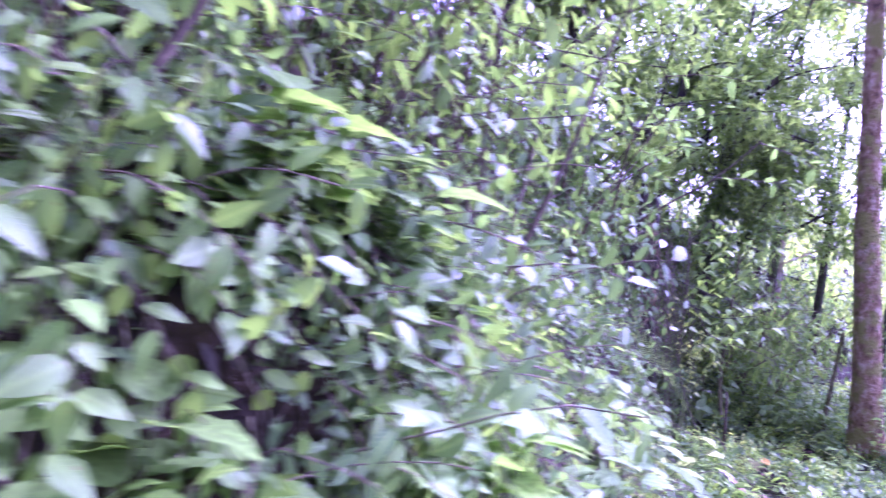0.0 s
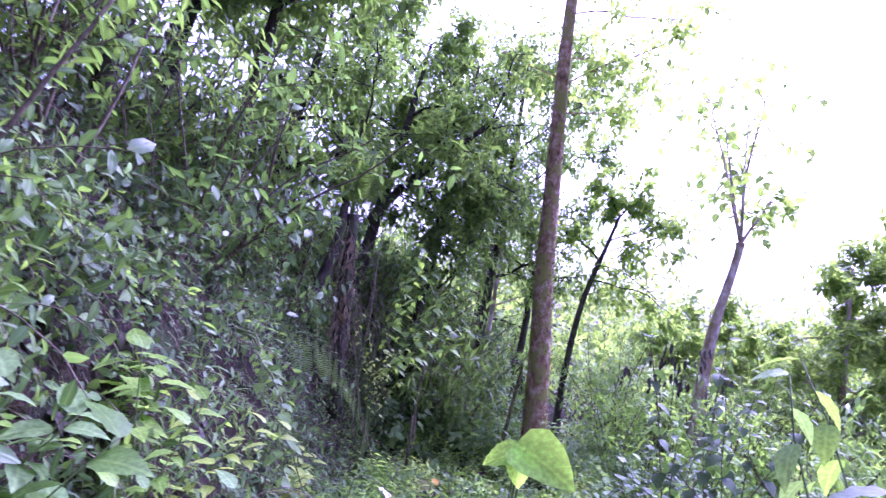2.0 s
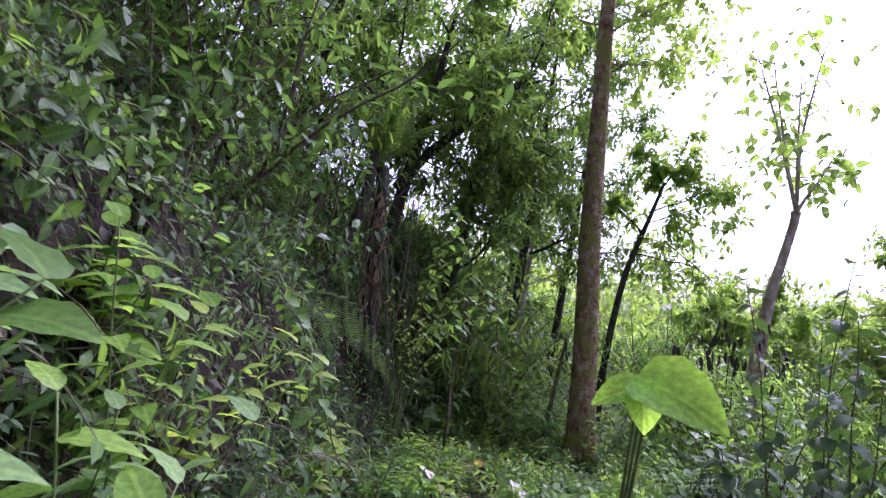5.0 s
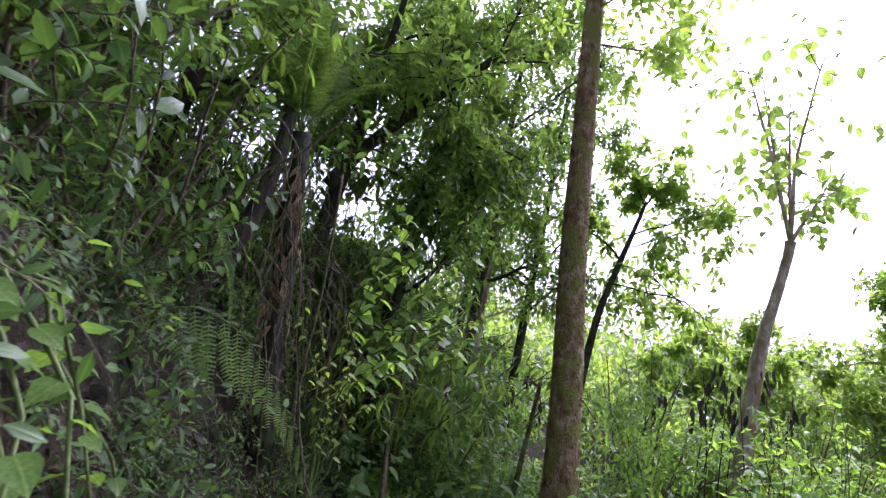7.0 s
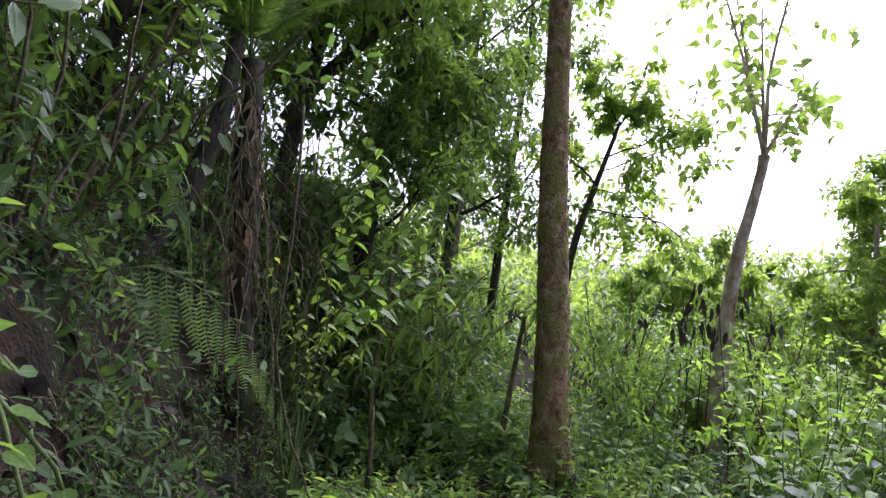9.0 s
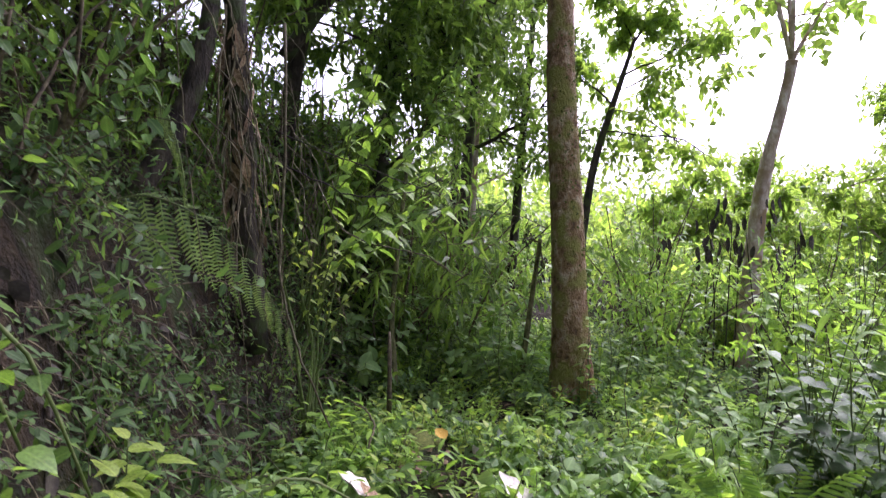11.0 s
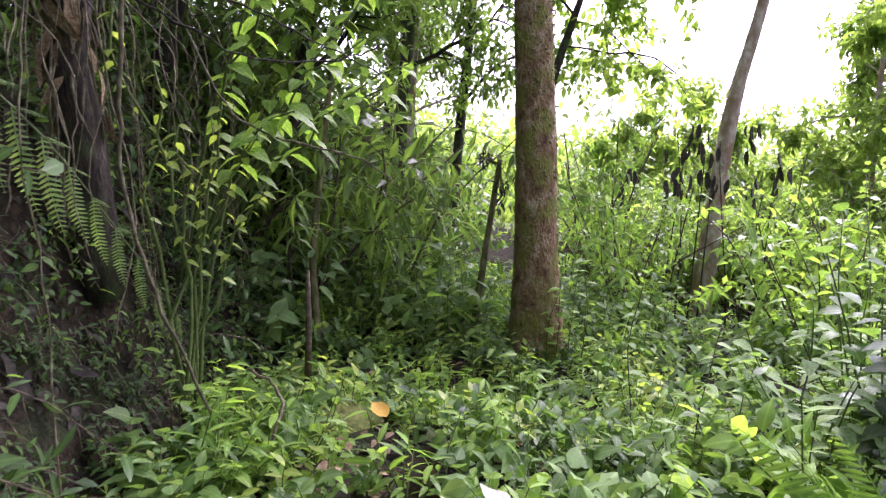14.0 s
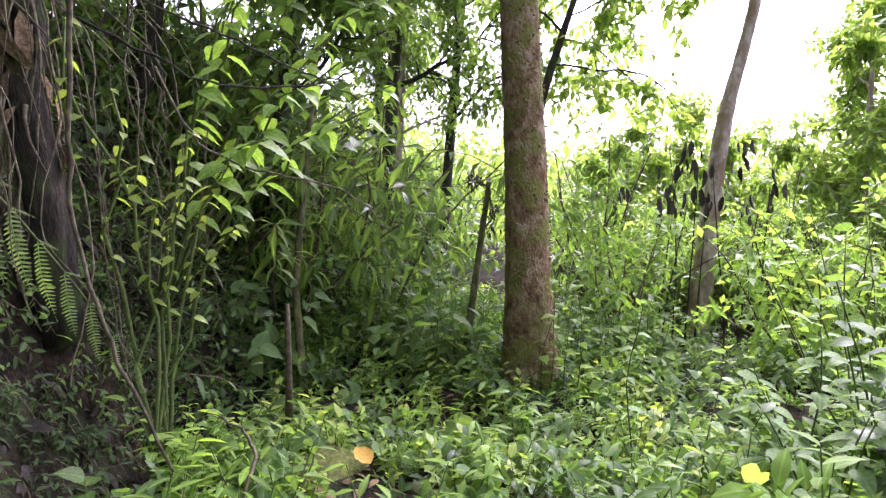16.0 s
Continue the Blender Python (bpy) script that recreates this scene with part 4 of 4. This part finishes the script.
place([mats[0], mats[2], dim[0], dim[1], mats[1]], bank_spots(90, -6.0, -2.6, 1.5), 0.02, (0.5, 0.95), 14, True)
place(mats, bank_spots(75, -8.5, -4.6, 1.2), 0.02, (0.5, 0.85), 14, True)
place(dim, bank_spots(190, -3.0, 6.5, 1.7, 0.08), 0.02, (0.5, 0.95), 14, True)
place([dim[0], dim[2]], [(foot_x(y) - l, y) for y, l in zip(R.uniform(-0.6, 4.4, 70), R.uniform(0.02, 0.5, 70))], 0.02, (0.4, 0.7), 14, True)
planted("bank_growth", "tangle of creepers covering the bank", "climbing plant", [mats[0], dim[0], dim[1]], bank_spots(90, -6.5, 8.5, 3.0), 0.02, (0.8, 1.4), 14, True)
place([bushes[1], bushes[2], bushes[0]], scatter(38, -7, -0.6, -6, -1.2, 0.38, lambda x, y: foot_x(y) - 4.2 < x < foot_x(y) - 0.8), -0.05, (0.75, 1.3), 10)
place([bushes[1], bushes[2]], scatter(52, -7, -0.6, -1.2, 8, 0.38, lambda x, y: foot_x(y) - 4.0 < x < foot_x(y) - 0.75), -0.05, (0.75, 1.25), 10)
place(far_bushes, scatter(105, -6, 1.2, 6.8, 13.5, 0.38, lambda x, y: foot_x(y) - 3.2 < x < foot_x(y) + 1.1 and x < 0.3 + 0.07 * (y - 7)), -0.05, (1.05, 1.6), 10)
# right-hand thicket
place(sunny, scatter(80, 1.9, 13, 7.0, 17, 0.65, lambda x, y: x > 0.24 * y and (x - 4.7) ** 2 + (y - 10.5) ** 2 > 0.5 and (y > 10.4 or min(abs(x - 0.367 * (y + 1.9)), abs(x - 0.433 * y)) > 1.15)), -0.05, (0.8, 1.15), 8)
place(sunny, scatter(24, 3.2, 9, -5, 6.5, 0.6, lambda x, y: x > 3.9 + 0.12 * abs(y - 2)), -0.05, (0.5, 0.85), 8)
place(tall, scatter(190, -2.2, 5, 1.2, 9.5, 0.22, lambda x, y: (x > 1.45 + 0.05 * y or (y > 6 and x > foot_x(y))) and (x - T[0]) ** 2 + (y - T[1]) ** 2 > 0.16 and (y < 3.5 or min(abs(x - 0.367 * (y + 1.9)), abs(x - 0.433 * y)) > 0.6)), -0.03, (0.6, 1.1), 10)
place(tall, scatter(40, 1.9, 3.4, -6.5, 1.2, 0.25), -0.03, (0.7, 1.1), 8)
place(tall, scatter(34, -2.3, 0.3, 5.6, 8.6, 0.2, lambda x, y: x > foot_x(y) - 0.3), -0.03, (0.9, 1.5), 10)
# carpet of low herbs either side of the trail
clear = lambda x, y: abs(x - trail_x(y)) > (0.20 if y < 2.6 else 0.07) and x > foot_x(y) - 0.12 and (x - T[0]) ** 2 + (y - T[1]) ** 2 > 0.09
bare = ((0.3, 1.85), (-0.64, 1.8), (-0.05, 3.0), (-0.42, 3.35), (-0.75, 3.6))
open_spot = lambda x, y: clear(x, y) and all((x - a) ** 2 + (y - b) ** 2 > 0.035 for a, b in bare)
place(low, scatter(290, -1.6, 2.0, 1.0, 6.0, 0.11, open_spot), -0.02, (0.65, 1.25), 10)
planted("undergrowth", "carpet of low green herbs on the forest floor", "undergrowth", low, scatter(350, -2.0, 3.4, -6.5, 8.0, 0.10, lambda x, y: open_spot(x, y) and not (1.0 < y < 5.0 and x < 1.8)) + scatter(190, -2.5, 8.0, 7.0, 13, 0.15, lambda x, y: x > foot_x(y)), -0.02, (0.8, 1.4), 10)

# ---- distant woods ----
# leaf clumps whose haze lies only in their light green
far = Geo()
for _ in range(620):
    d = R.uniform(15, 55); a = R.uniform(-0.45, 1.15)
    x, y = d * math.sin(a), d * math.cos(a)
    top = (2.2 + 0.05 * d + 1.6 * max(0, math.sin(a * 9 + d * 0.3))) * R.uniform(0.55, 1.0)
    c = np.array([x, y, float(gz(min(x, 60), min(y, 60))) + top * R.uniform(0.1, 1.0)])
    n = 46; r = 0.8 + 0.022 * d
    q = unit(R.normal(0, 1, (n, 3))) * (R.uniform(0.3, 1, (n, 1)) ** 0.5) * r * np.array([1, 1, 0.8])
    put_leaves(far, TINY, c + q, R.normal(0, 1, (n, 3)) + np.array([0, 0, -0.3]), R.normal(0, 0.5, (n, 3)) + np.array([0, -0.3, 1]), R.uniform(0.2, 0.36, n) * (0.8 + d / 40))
tagged(part("distant_woods", far, LEAF_FAR), "green woods on the far slope, haze put into the leaf colour", "woods", kind="stuff")

# ---- trees further on ----
def simple_tree(x, y, h, r, lean, label, leaf_mat, mat, leaf=0.12, low=0.35, nl=9, ln=2.6, shape=KITE, group="forest trees", per=8, twigs=15):
    z = float(gz(x, y)) - 0.2
    pts = [(x, y, z), (x + lean[0] * 0.3, y + lean[1] * 0.3, z + h * 0.33), (x + lean[0] * 0.7, y + lean[1] * 0.7, z + h * 0.66), (x + lean[0], y + lean[1], z + h)]
    limbs = []
    for i in range(nl):
        a = i * 2.4 + R.uniform(-0.4, 0.4); s = low + (1 - low) * i / max(nl - 1, 1)
        limbs.append((min(s, 0.99), (math.cos(a), math.sin(a), 0.55), ln * R.uniform(0.75, 1.15) * (1.1 - 0.4 * s)))
    return tree(label, pts, (r * 1.15, r, r * 0.7, r * 0.2), mat, limbs, leaf_mat, leaf, shape, group=group, per=per, twigs=twigs, sides=9, tips=5)


DARKT = "forest tree with dark trunk and small-leaved crown"
for (x, y, h, r, lean, lowest, ln) in ((-1.15, 10.9, 10.5, 0.12, (0.7, -0.3), 0.4, 2.7), (-0.1, 12.0, 10.5, 0.10, (0.8, 0.3), 0.36, 2.5), (-2.6, 8.9, 8.0, 0.15, (1.2, -0.8), 0.5, 2.7), (-3.4, 6.6, 6.3, 0.13, (1.3, -0.5), 0.45, 2.5),
                                       (-4.3, 3.8, 4.6, 0.12, (0.9, 0.2), 0.35, 2.3), (-4.0, 0.5, 5.0, 0.12, (0.7, 0.2), 0.45, 2.3), (-3.4, -2.5, 5.2, 0.12, (0.6, 0.2), 0.5, 2.2), (-3.0, -5.5, 5.2, 0.12, (0.5, 0.2), 0.45, 2.2), (-3.2, 1.0, 5.0, 0.09, (0.7, 0.0), 0.62, 1.8), (-3.0, -1.3, 5.0, 0.09, (0.6, 0.1), 0.62, 1.8), (-1.6, 14.0, 8.0, 0.11, (0.2, 0.3), 0.3, 2.8), (-2.3, 7.4, 7.0, 0.09, (0.9, 0.2), 0.42, 2.3)):
    simple_tree(x, y, h, r, lean, DARKT, LEAF_CANOPY, BARK_DARK, 0.19, lowest, 10, ln)
simple_tree(-0.95, 11.3, 7.0, 0.07, (0.3, 0.2), "thin forked forest tree with sparse leaves", LEAF_CANOPY, BARK_PALE, 0.14, 0.5, 6, 1.8, KITE, "forest trees", 7, 9)
tree("dark dead limb slanting up through the canopy", [(-2.9, 5.95, 4.0), (-2.29, 5.9, 4.75), (-1.3, 5.9, 5.6), (-0.5, 5.9, 6.3)], (0.1, 0.09, 0.07, 0.04), BARK_DARK,
     [(0.5, (0.2, 0.1, 1), 1.4), (0.8, (0.9, 0.3, 0.5), 1.4), (0.95, (0.5, -0.4, 0.7), 1.5)], LEAF_CANOPY, 0.12, SMALL, name="slanting_tree", per=7, twigs=9)
tree("thin dark crooked tree with light green drooping leaves", [(1.2, 9.9, -0.9), (1.3, 9.8, 1.2), (1.55, 9.8, 3.0), (1.95, 9.8, 4.2), (2.3, 9.8, 5.3)], (0.1, 0.085, 0.07, 0.055, 0.03), BARK_DARK,
     [(0.62, (1, -0.1, 0.1), 1.9, 0.25), (0.7, (1, 0.3, 0.25), 2.0, 0.25), (0.78, (0.9, -0.3, 0.3), 2.0, 0.25), (0.84, (1, 0.1, 0.5), 1.7), (0.9, (0.2, 0.2, 1), 1.2), (0.97, (0.8, 0.0, 0.6), 1.4), (0.72, (-0.4, 0.3, 0.8), 1.2), (0.98, (-0.3, -0.2, 0.9), 1.1)], LEAF_FAR, 0.17, MEDIUM, group="forest trees", per=9, twigs=10, tips=5, sides=9)
# light, more translucent leaves carry the slope's haze and brightness in their colour
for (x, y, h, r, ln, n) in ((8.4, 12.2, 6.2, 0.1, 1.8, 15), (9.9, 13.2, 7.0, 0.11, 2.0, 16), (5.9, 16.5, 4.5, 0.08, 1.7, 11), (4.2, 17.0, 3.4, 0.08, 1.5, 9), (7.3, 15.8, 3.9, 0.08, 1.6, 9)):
    simple_tree(x, y, h, r, (0.2, 0.1), "dense bushy tree on the sunny slope, haze put into its bright leaves", LEAF_FAR, BARK_PALE, 0.23, 0.1, n, ln, KITE, "slope trees", 8, 11)

# thin stems by the great tree
tree("thin mossy dead sapling leaning beside the great tree", [(0.2, 6.05, -0.5), (0.26, 6.08, 0.1), (0.39, 6.2, 1.0), (0.47, 6.2, 1.6)], (0.045, 0.04, 0.034, 0.028), BARK_SAPLING, [(0.98, (0.1, -0.1, -0.6), 0.35), (0.97, (-0.3, 0, 0.3), 0.25)], DARK_DRY, 0.1, SLIM, name="dead_sapling", per=4, twigs=3, sides=8)
tree("crooked thin mossy stem under the shrubs", [(-1.33, 5.6, -0.5), (-1.36, 5.63, 0.1), (-1.42, 5.74, 0.65), (-1.3, 5.8, 1.8), (-1.2, 5.9, 2.9)], (0.045, 0.04, 0.036, 0.03, 0.022), BARK_SAPLING, [(0.95, (0.3, 0.1, 0.8), 0.9), (0.9, (-0.3, -0.1, 0.8), 0.8)], LEAF_MID, 0.13, SMALL, name="mossy_sapling", per=6, twigs=5, sides=8)
g = Geo(); tube(g, [(-1.12, 4.28, -0.2), (-1.11, 4.27, 0.2), (-1.12, 4.29, 0.5), (-1.12, 4.3, 0.66)], (0.03, 0.022, 0.022, 0.012), 8, 0.15)
tagged(part("broken_stem", g, STEM_BROWN), "brown broken stub of a thin stem", "stump")

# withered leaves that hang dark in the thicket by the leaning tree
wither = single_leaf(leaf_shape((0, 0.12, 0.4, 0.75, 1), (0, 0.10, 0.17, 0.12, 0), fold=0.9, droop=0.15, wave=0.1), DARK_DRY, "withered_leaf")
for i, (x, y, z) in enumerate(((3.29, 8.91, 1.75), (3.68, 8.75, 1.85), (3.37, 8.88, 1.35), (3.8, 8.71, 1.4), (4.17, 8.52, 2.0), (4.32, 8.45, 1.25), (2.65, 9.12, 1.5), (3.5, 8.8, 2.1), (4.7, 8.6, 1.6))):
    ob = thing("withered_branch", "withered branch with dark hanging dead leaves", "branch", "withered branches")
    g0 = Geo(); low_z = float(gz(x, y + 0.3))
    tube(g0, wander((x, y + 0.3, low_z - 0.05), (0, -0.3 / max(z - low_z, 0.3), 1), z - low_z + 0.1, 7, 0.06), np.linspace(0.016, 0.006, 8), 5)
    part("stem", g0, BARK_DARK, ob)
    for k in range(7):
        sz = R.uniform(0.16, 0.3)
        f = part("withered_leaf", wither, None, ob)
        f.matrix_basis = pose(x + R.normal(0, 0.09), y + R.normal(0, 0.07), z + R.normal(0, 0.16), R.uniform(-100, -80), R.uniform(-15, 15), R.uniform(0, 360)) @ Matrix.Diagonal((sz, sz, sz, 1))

# fresh climber at the great tree's foot
leaf_object_plant("climber", "fresh leafy climber at the foot of the mossy tree", "plant", [herb_stalk((1.0 + dx, 5.5, -0.35), (0.05, 0, 1), h, 9, 0.17, 0.006, 0, 0.2, 0.2) for dx, h in ((0, 1.2), (0.12, 0.95), (-0.08, 0.8), (0.25, 1.1))], BLADE, STEM_GREEN)

# unseen trees added behind the walker to close off and darken the light
simple_tree(-1.5, -10.5, 8.0, 0.14, (0.5, 0.5), DARKT, LEAF_CANOPY, BARK_DARK)
simple_tree(3.6, -9.5, 8.0, 0.14, (-0.4, 0.5), DARKT, LEAF_CANOPY, BARK_DARK)

# ---- hanging vines and roots over the bank ----
def vine(pts, r, label="thin grey-brown hanging vine", mat=None):
    pts = np.asarray(pts, float)
    s = np.linspace(0, 1, 24)
    fine = np.stack([np.interp(s, np.linspace(0, 1, len(pts)), pts[:, k]) for k in range(3)], -1)
    for _ in range(3):
        fine[1:-1] = (fine[:-2] + 2 * fine[1:-1] + fine[2:]) / 4
    fine[1:-1] += R.normal(0, 0.006, (22, 3))
    g = Geo(); tube(g, fine, np.linspace(r, r * 0.6, 24), 6, 0.08)
    ob = part("vine", g, mat or VINE)
    return tagged(ob, label, "vine", "hanging vines")


for i in range(28):
    y = R.uniform(2.6, 4.6) if i % 4 else R.uniform(1.4, 2.6); x = foot_x(y) + R.uniform(-0.15, 0.3); z1 = R.uniform(2.0, 3.6); ln = R.uniform(0.8, 2.4)
    z0 = max(z1 - ln, float(gz(x + 0.15, y)) - 0.02)
    wob = lambda k: R.normal(0, k)
    vine([(x - 0.3, y + wob(0.1), z1 + 0.1), (x - 0.05, y + wob(0.05), z1 - 0.15), (x + wob(0.04), y + wob(0.05), z1 * 0.65 + z0 * 0.35), (x + wob(0.06), y + wob(0.08), z1 * 0.3 + z0 * 0.7), (x + 0.1 + wob(0.08), y + wob(0.12), z0)], R.uniform(0.0025, 0.0065))
vine([(-1.49, 2.48, 3.2), (-1.49, 2.48, 2.2), (-1.57, 2.55, 1.65), (-1.57, 2.55, 1.37), (-1.51, 2.56, 1.01), (-1.41, 2.56, 0.71), (-1.2, 2.6, 0.2)], 0.012, "long grey vine hanging down the bank")
vine([(-1.75, 2.9, 2.5), (-1.2, 3.1, 2.28), (-0.75, 3.4, 2.1), (-0.5, 3.6, 2.0)], 0.007, "thin dark twig reaching over the trail", BARK_DARK)
vine([(-1.6, 2.7, 2.2), (-1.1, 3.0, 1.95), (-0.7, 3.3, 2.02), (-0.45, 3.45, 2.15)], 0.007, "thin dark twig reaching over the trail", BARK_DARK)
vine([(-1.5, 3.2, 2.1), (-1.3, 3.2, 1.7), (-1.0, 3.3, 1.55), (-0.6, 3.4, 1.5), (-0.35, 3.5, 1.3)], 0.008, "thin arching vine over the trail")
vine([(-0.98, 2.67, -0.2), (-0.95, 2.82, 0.02), (-0.94, 2.97, 0.11), (-1.03, 3.08, 0.2), (-1.2, 3.15, 0.25)], 0.012, "pale curved root beside the trail")
vine([(-0.9, 0.3, 0.15), (-0.82, 0.44, 0.5), (-0.8, 0.52, 0.64), (-0.7, 0.6, 0.68), (-0.45, 0.8, 0.45)], 0.009, "bent green stem beside the trail", STEM_GREEN)

# ---- litter on the trail ----
def fallen_leaf(x, y, size, mat, yaw, label, curl=0.5, lift=0.02, tilt=(0, 0)):
    sh = leaf_shape((0, 0.05, 0.15, 0.3, 0.5, 0.7, 0.87, 1), (0, 0.14, 0.26, 0.34, 0.34, 0.25, 0.12, 0), fold=0.45, droop=-curl, wave=0.12)
    g = Geo(); g.add(*sh)
    g.add(sh[0] - (0, 0, 0.012), [q[::-1] for q in sh[1]], sh[2])
    ob = part("fallen_leaf", g, mat)
    ob.matrix_basis = pose(x, y, float(gz(x, y)) + lift, tilt[0], tilt[1], yaw)
    ob.scale = (size, size, size)
    return tagged(ob, label, "leaf", "fallen leaves")


fallen_leaf(-0.42, 3.4, 0.16, YELLOW_DRY, 40, "yellow fallen leaf on the trail", 0.15, 0.12, (12, -14))
fallen_leaf(-0.05, 3.05, 0.2, PALE_DRY, 150, "pale dry curled leaf on the undergrowth", 0.5, 0.08, (25, 10))
fallen_leaf(0.3, 1.9, 0.3, PALE_DRY, 60, "large pale dry leaf on the trail", 0.35, 0.14, (16, 8))
fallen_leaf(-0.66, 1.85, 0.3, PALE_DRY, 110, "large pale dry leaf on the trail", 0.4, 0.15, (20, -8))
fallen_leaf(-0.56, 1.7, 0.26, DRY_LEAF, 70, "large brown dry leaf on the trail", 0.5, 0.1, (10, 20))
fallen_leaf(-0.72, 3.9, 0.14, DRY_LEAF, 20, "brown dry leaf on the trail", 0.5, 0.04, (10, 20))
litter = Geo()
sp = np.array(scatter(900, -1.6, 1.6, -5, 6, 0, lambda x, y: abs(x - trail_x(y)) < 0.9))
nn = ground_normal(sp[:, 0], sp[:, 1])
dd = R.normal(0, 1, nn.shape); dd -= (dd * nn).sum(1, keepdims=True) * nn
put_leaves(litter, OVATE, np.c_[sp, gz(sp[:, 0], sp[:, 1]) + 0.015], dd, nn + R.normal(0, 0.25, nn.shape), R.uniform(0.05, 0.13, len(sp)))
tagged(part("leaf_litter", litter, DRY_LEAF), "brown leaf litter scattered along the trail", "leaf litter", kind="stuff")

# mossy mound of litter on the trail
mound = Geo()
ring, turns = 9, 18
mv, mf = [(0, 0, 0.13)], []
for i in range(1, ring + 1):
    for k in range(turns):
        a = 2 * math.pi * k / turns; r = i / ring
        mv.append((0.3 * r * math.cos(a), 0.36 * r * math.sin(a), 0.15 * (1 - r * r) * R.uniform(0.75, 1.1) - 0.03))
mf += [(0, 1 + k, 1 + (k + 1) % turns) for k in range(turns)]
mf += [(1 + (i - 1) * turns + k, 1 + i * turns + k, 1 + i * turns + (k + 1) % turns, 1 + (i - 1) * turns + (k + 1) % turns) for i in range(1, ring) for k in range(turns)]
mound.add(mv, mf)
mound_ob = tagged(part("moss_mound", mound, MOSS), "low mossy mound of soil beside the trail", "mound")
mound_ob.location = (-0.75, 3.65, float(gz(-0.75, 3.65)))

# small ferns beside the trail
fern("bright green fern standing beside the trail", 7, 0.9, LEAF_FRESH, "trail ferns", 1.1, False, pairs=20).location = (1.62, 1.85, float(gz(1.62, 1.85)))
fern("small bright green fern at the bank's foot", 6, 0.4, LEAF_FRESH, "trail ferns", 0.6, False).location = (-0.95, 1.85, float(gz(-0.95, 1.85)))

# herbs crowding the foot of the bank
for i, (x, y, h) in enumerate([(-1.3, 1.05, 0.4), (-1.42, 1.3, 0.45), (-1.2, 1.45, 0.4), (-1.5, 1.6, 0.45), (-1.3, 1.8, 0.45), (-1.55, 2.0, 0.3), (-1.15, 2.05, 0.35), (-1.4, 2.35, 0.3), (-1.1, 2.5, 0.35), (-1.62, 2.6, 0.3), (-1.3, 2.85, 0.35), (-1.5, 3.2, 0.55), (-1.2, 3.3, 0.45), (-1.05, 1.2, 0.35), (-1.65, 3.6, 0.55), (-1.35, 3.8, 0.5)]):
    b = (x, y, float(gz(x, y)) - 0.04)
    leaf_object_plant("bank_foot_herb", "soft green herb with broad leaves at the bank's foot", "plant",
                      [herb_stalk(b, (R.uniform(-0.3, 0.6), R.uniform(-0.6, 0.3), 0.9), h * R.uniform(0.7, 1.1), 8, 0.16, 0.005) for _ in range(4)], (BLADE_BROAD, BLADE_PALE, BLADE)[i % 3], STEM_GREEN, "herbs at the bank's foot")
rootlets, dead = Geo(), Geo()
for _ in range(520):
    y = R.uniform(-6.5, 5.0); x = foot_x(y) - R.uniform(0.02, 0.6)
    nrm = ground_normal(x, y)
    p = np.array([x, y, float(gz(x, y))]) - nrm * 0.02
    tube(rootlets, wander(p, nrm * 0.8 + np.array([0, R.normal(0, 0.4), -0.6]), R.uniform(0.12, 0.5), 6, 0.35, 0.35), np.linspace(0.005, 0.0015, 7) * R.uniform(0.5, 1.2), 3, 0, False)
tagged(part("rootlets", rootlets, VINE), "fine brown rootlets hanging from the bank", "roots", kind="stuff")
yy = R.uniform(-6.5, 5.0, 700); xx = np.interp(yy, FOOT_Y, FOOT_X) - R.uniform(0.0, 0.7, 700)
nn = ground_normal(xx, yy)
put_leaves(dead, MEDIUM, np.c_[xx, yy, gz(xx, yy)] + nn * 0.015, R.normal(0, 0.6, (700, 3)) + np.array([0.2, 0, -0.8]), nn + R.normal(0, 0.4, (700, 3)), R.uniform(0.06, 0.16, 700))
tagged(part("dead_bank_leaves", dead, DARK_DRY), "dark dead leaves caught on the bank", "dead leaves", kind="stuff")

# low herbs on the face of the bank where the walk begins
for i, (x, y, h) in enumerate([(-0.36, -6.5, 0.45), (-0.25, -6.55, 0.4), (-0.17, -6.62, 0.4), (-0.38, -6.33, 0.5), (-0.27, -6.38, 0.45), (-0.18, -6.42, 0.45), (-0.42, -6.15, 0.5), (-0.32, -6.22, 0.45), (-0.22, -6.24, 0.5), (-0.48, -5.92, 0.5), (-0.38, -6.0, 0.5), (-0.28, -6.02, 0.5), (-0.1, -6.2, 0.45), (-0.15, -5.9, 0.5), (-0.45, -6.7, 0.4), (-0.3, -6.75, 0.4), (0.0, -6.4, 0.4), (0.3, -5.75, 0.45)]):
    x -= 0.5
    b = (x, y, float(gz(x, y)) - 0.04)
    leaf_object_plant("low_herb", "low leafy herb on the face of the mossy bank", "plant",
                      [herb_stalk(b, (R.uniform(0.2, 1.0), R.uniform(-0.5, 0.5), 0.8), h * R.uniform(0.6, 1.0), 9, 0.15, 0.006) for _ in range(4)], (BLADE, BLADE_PALE, BLADE_DARK)[i % 3], STEM_GREEN, G1)
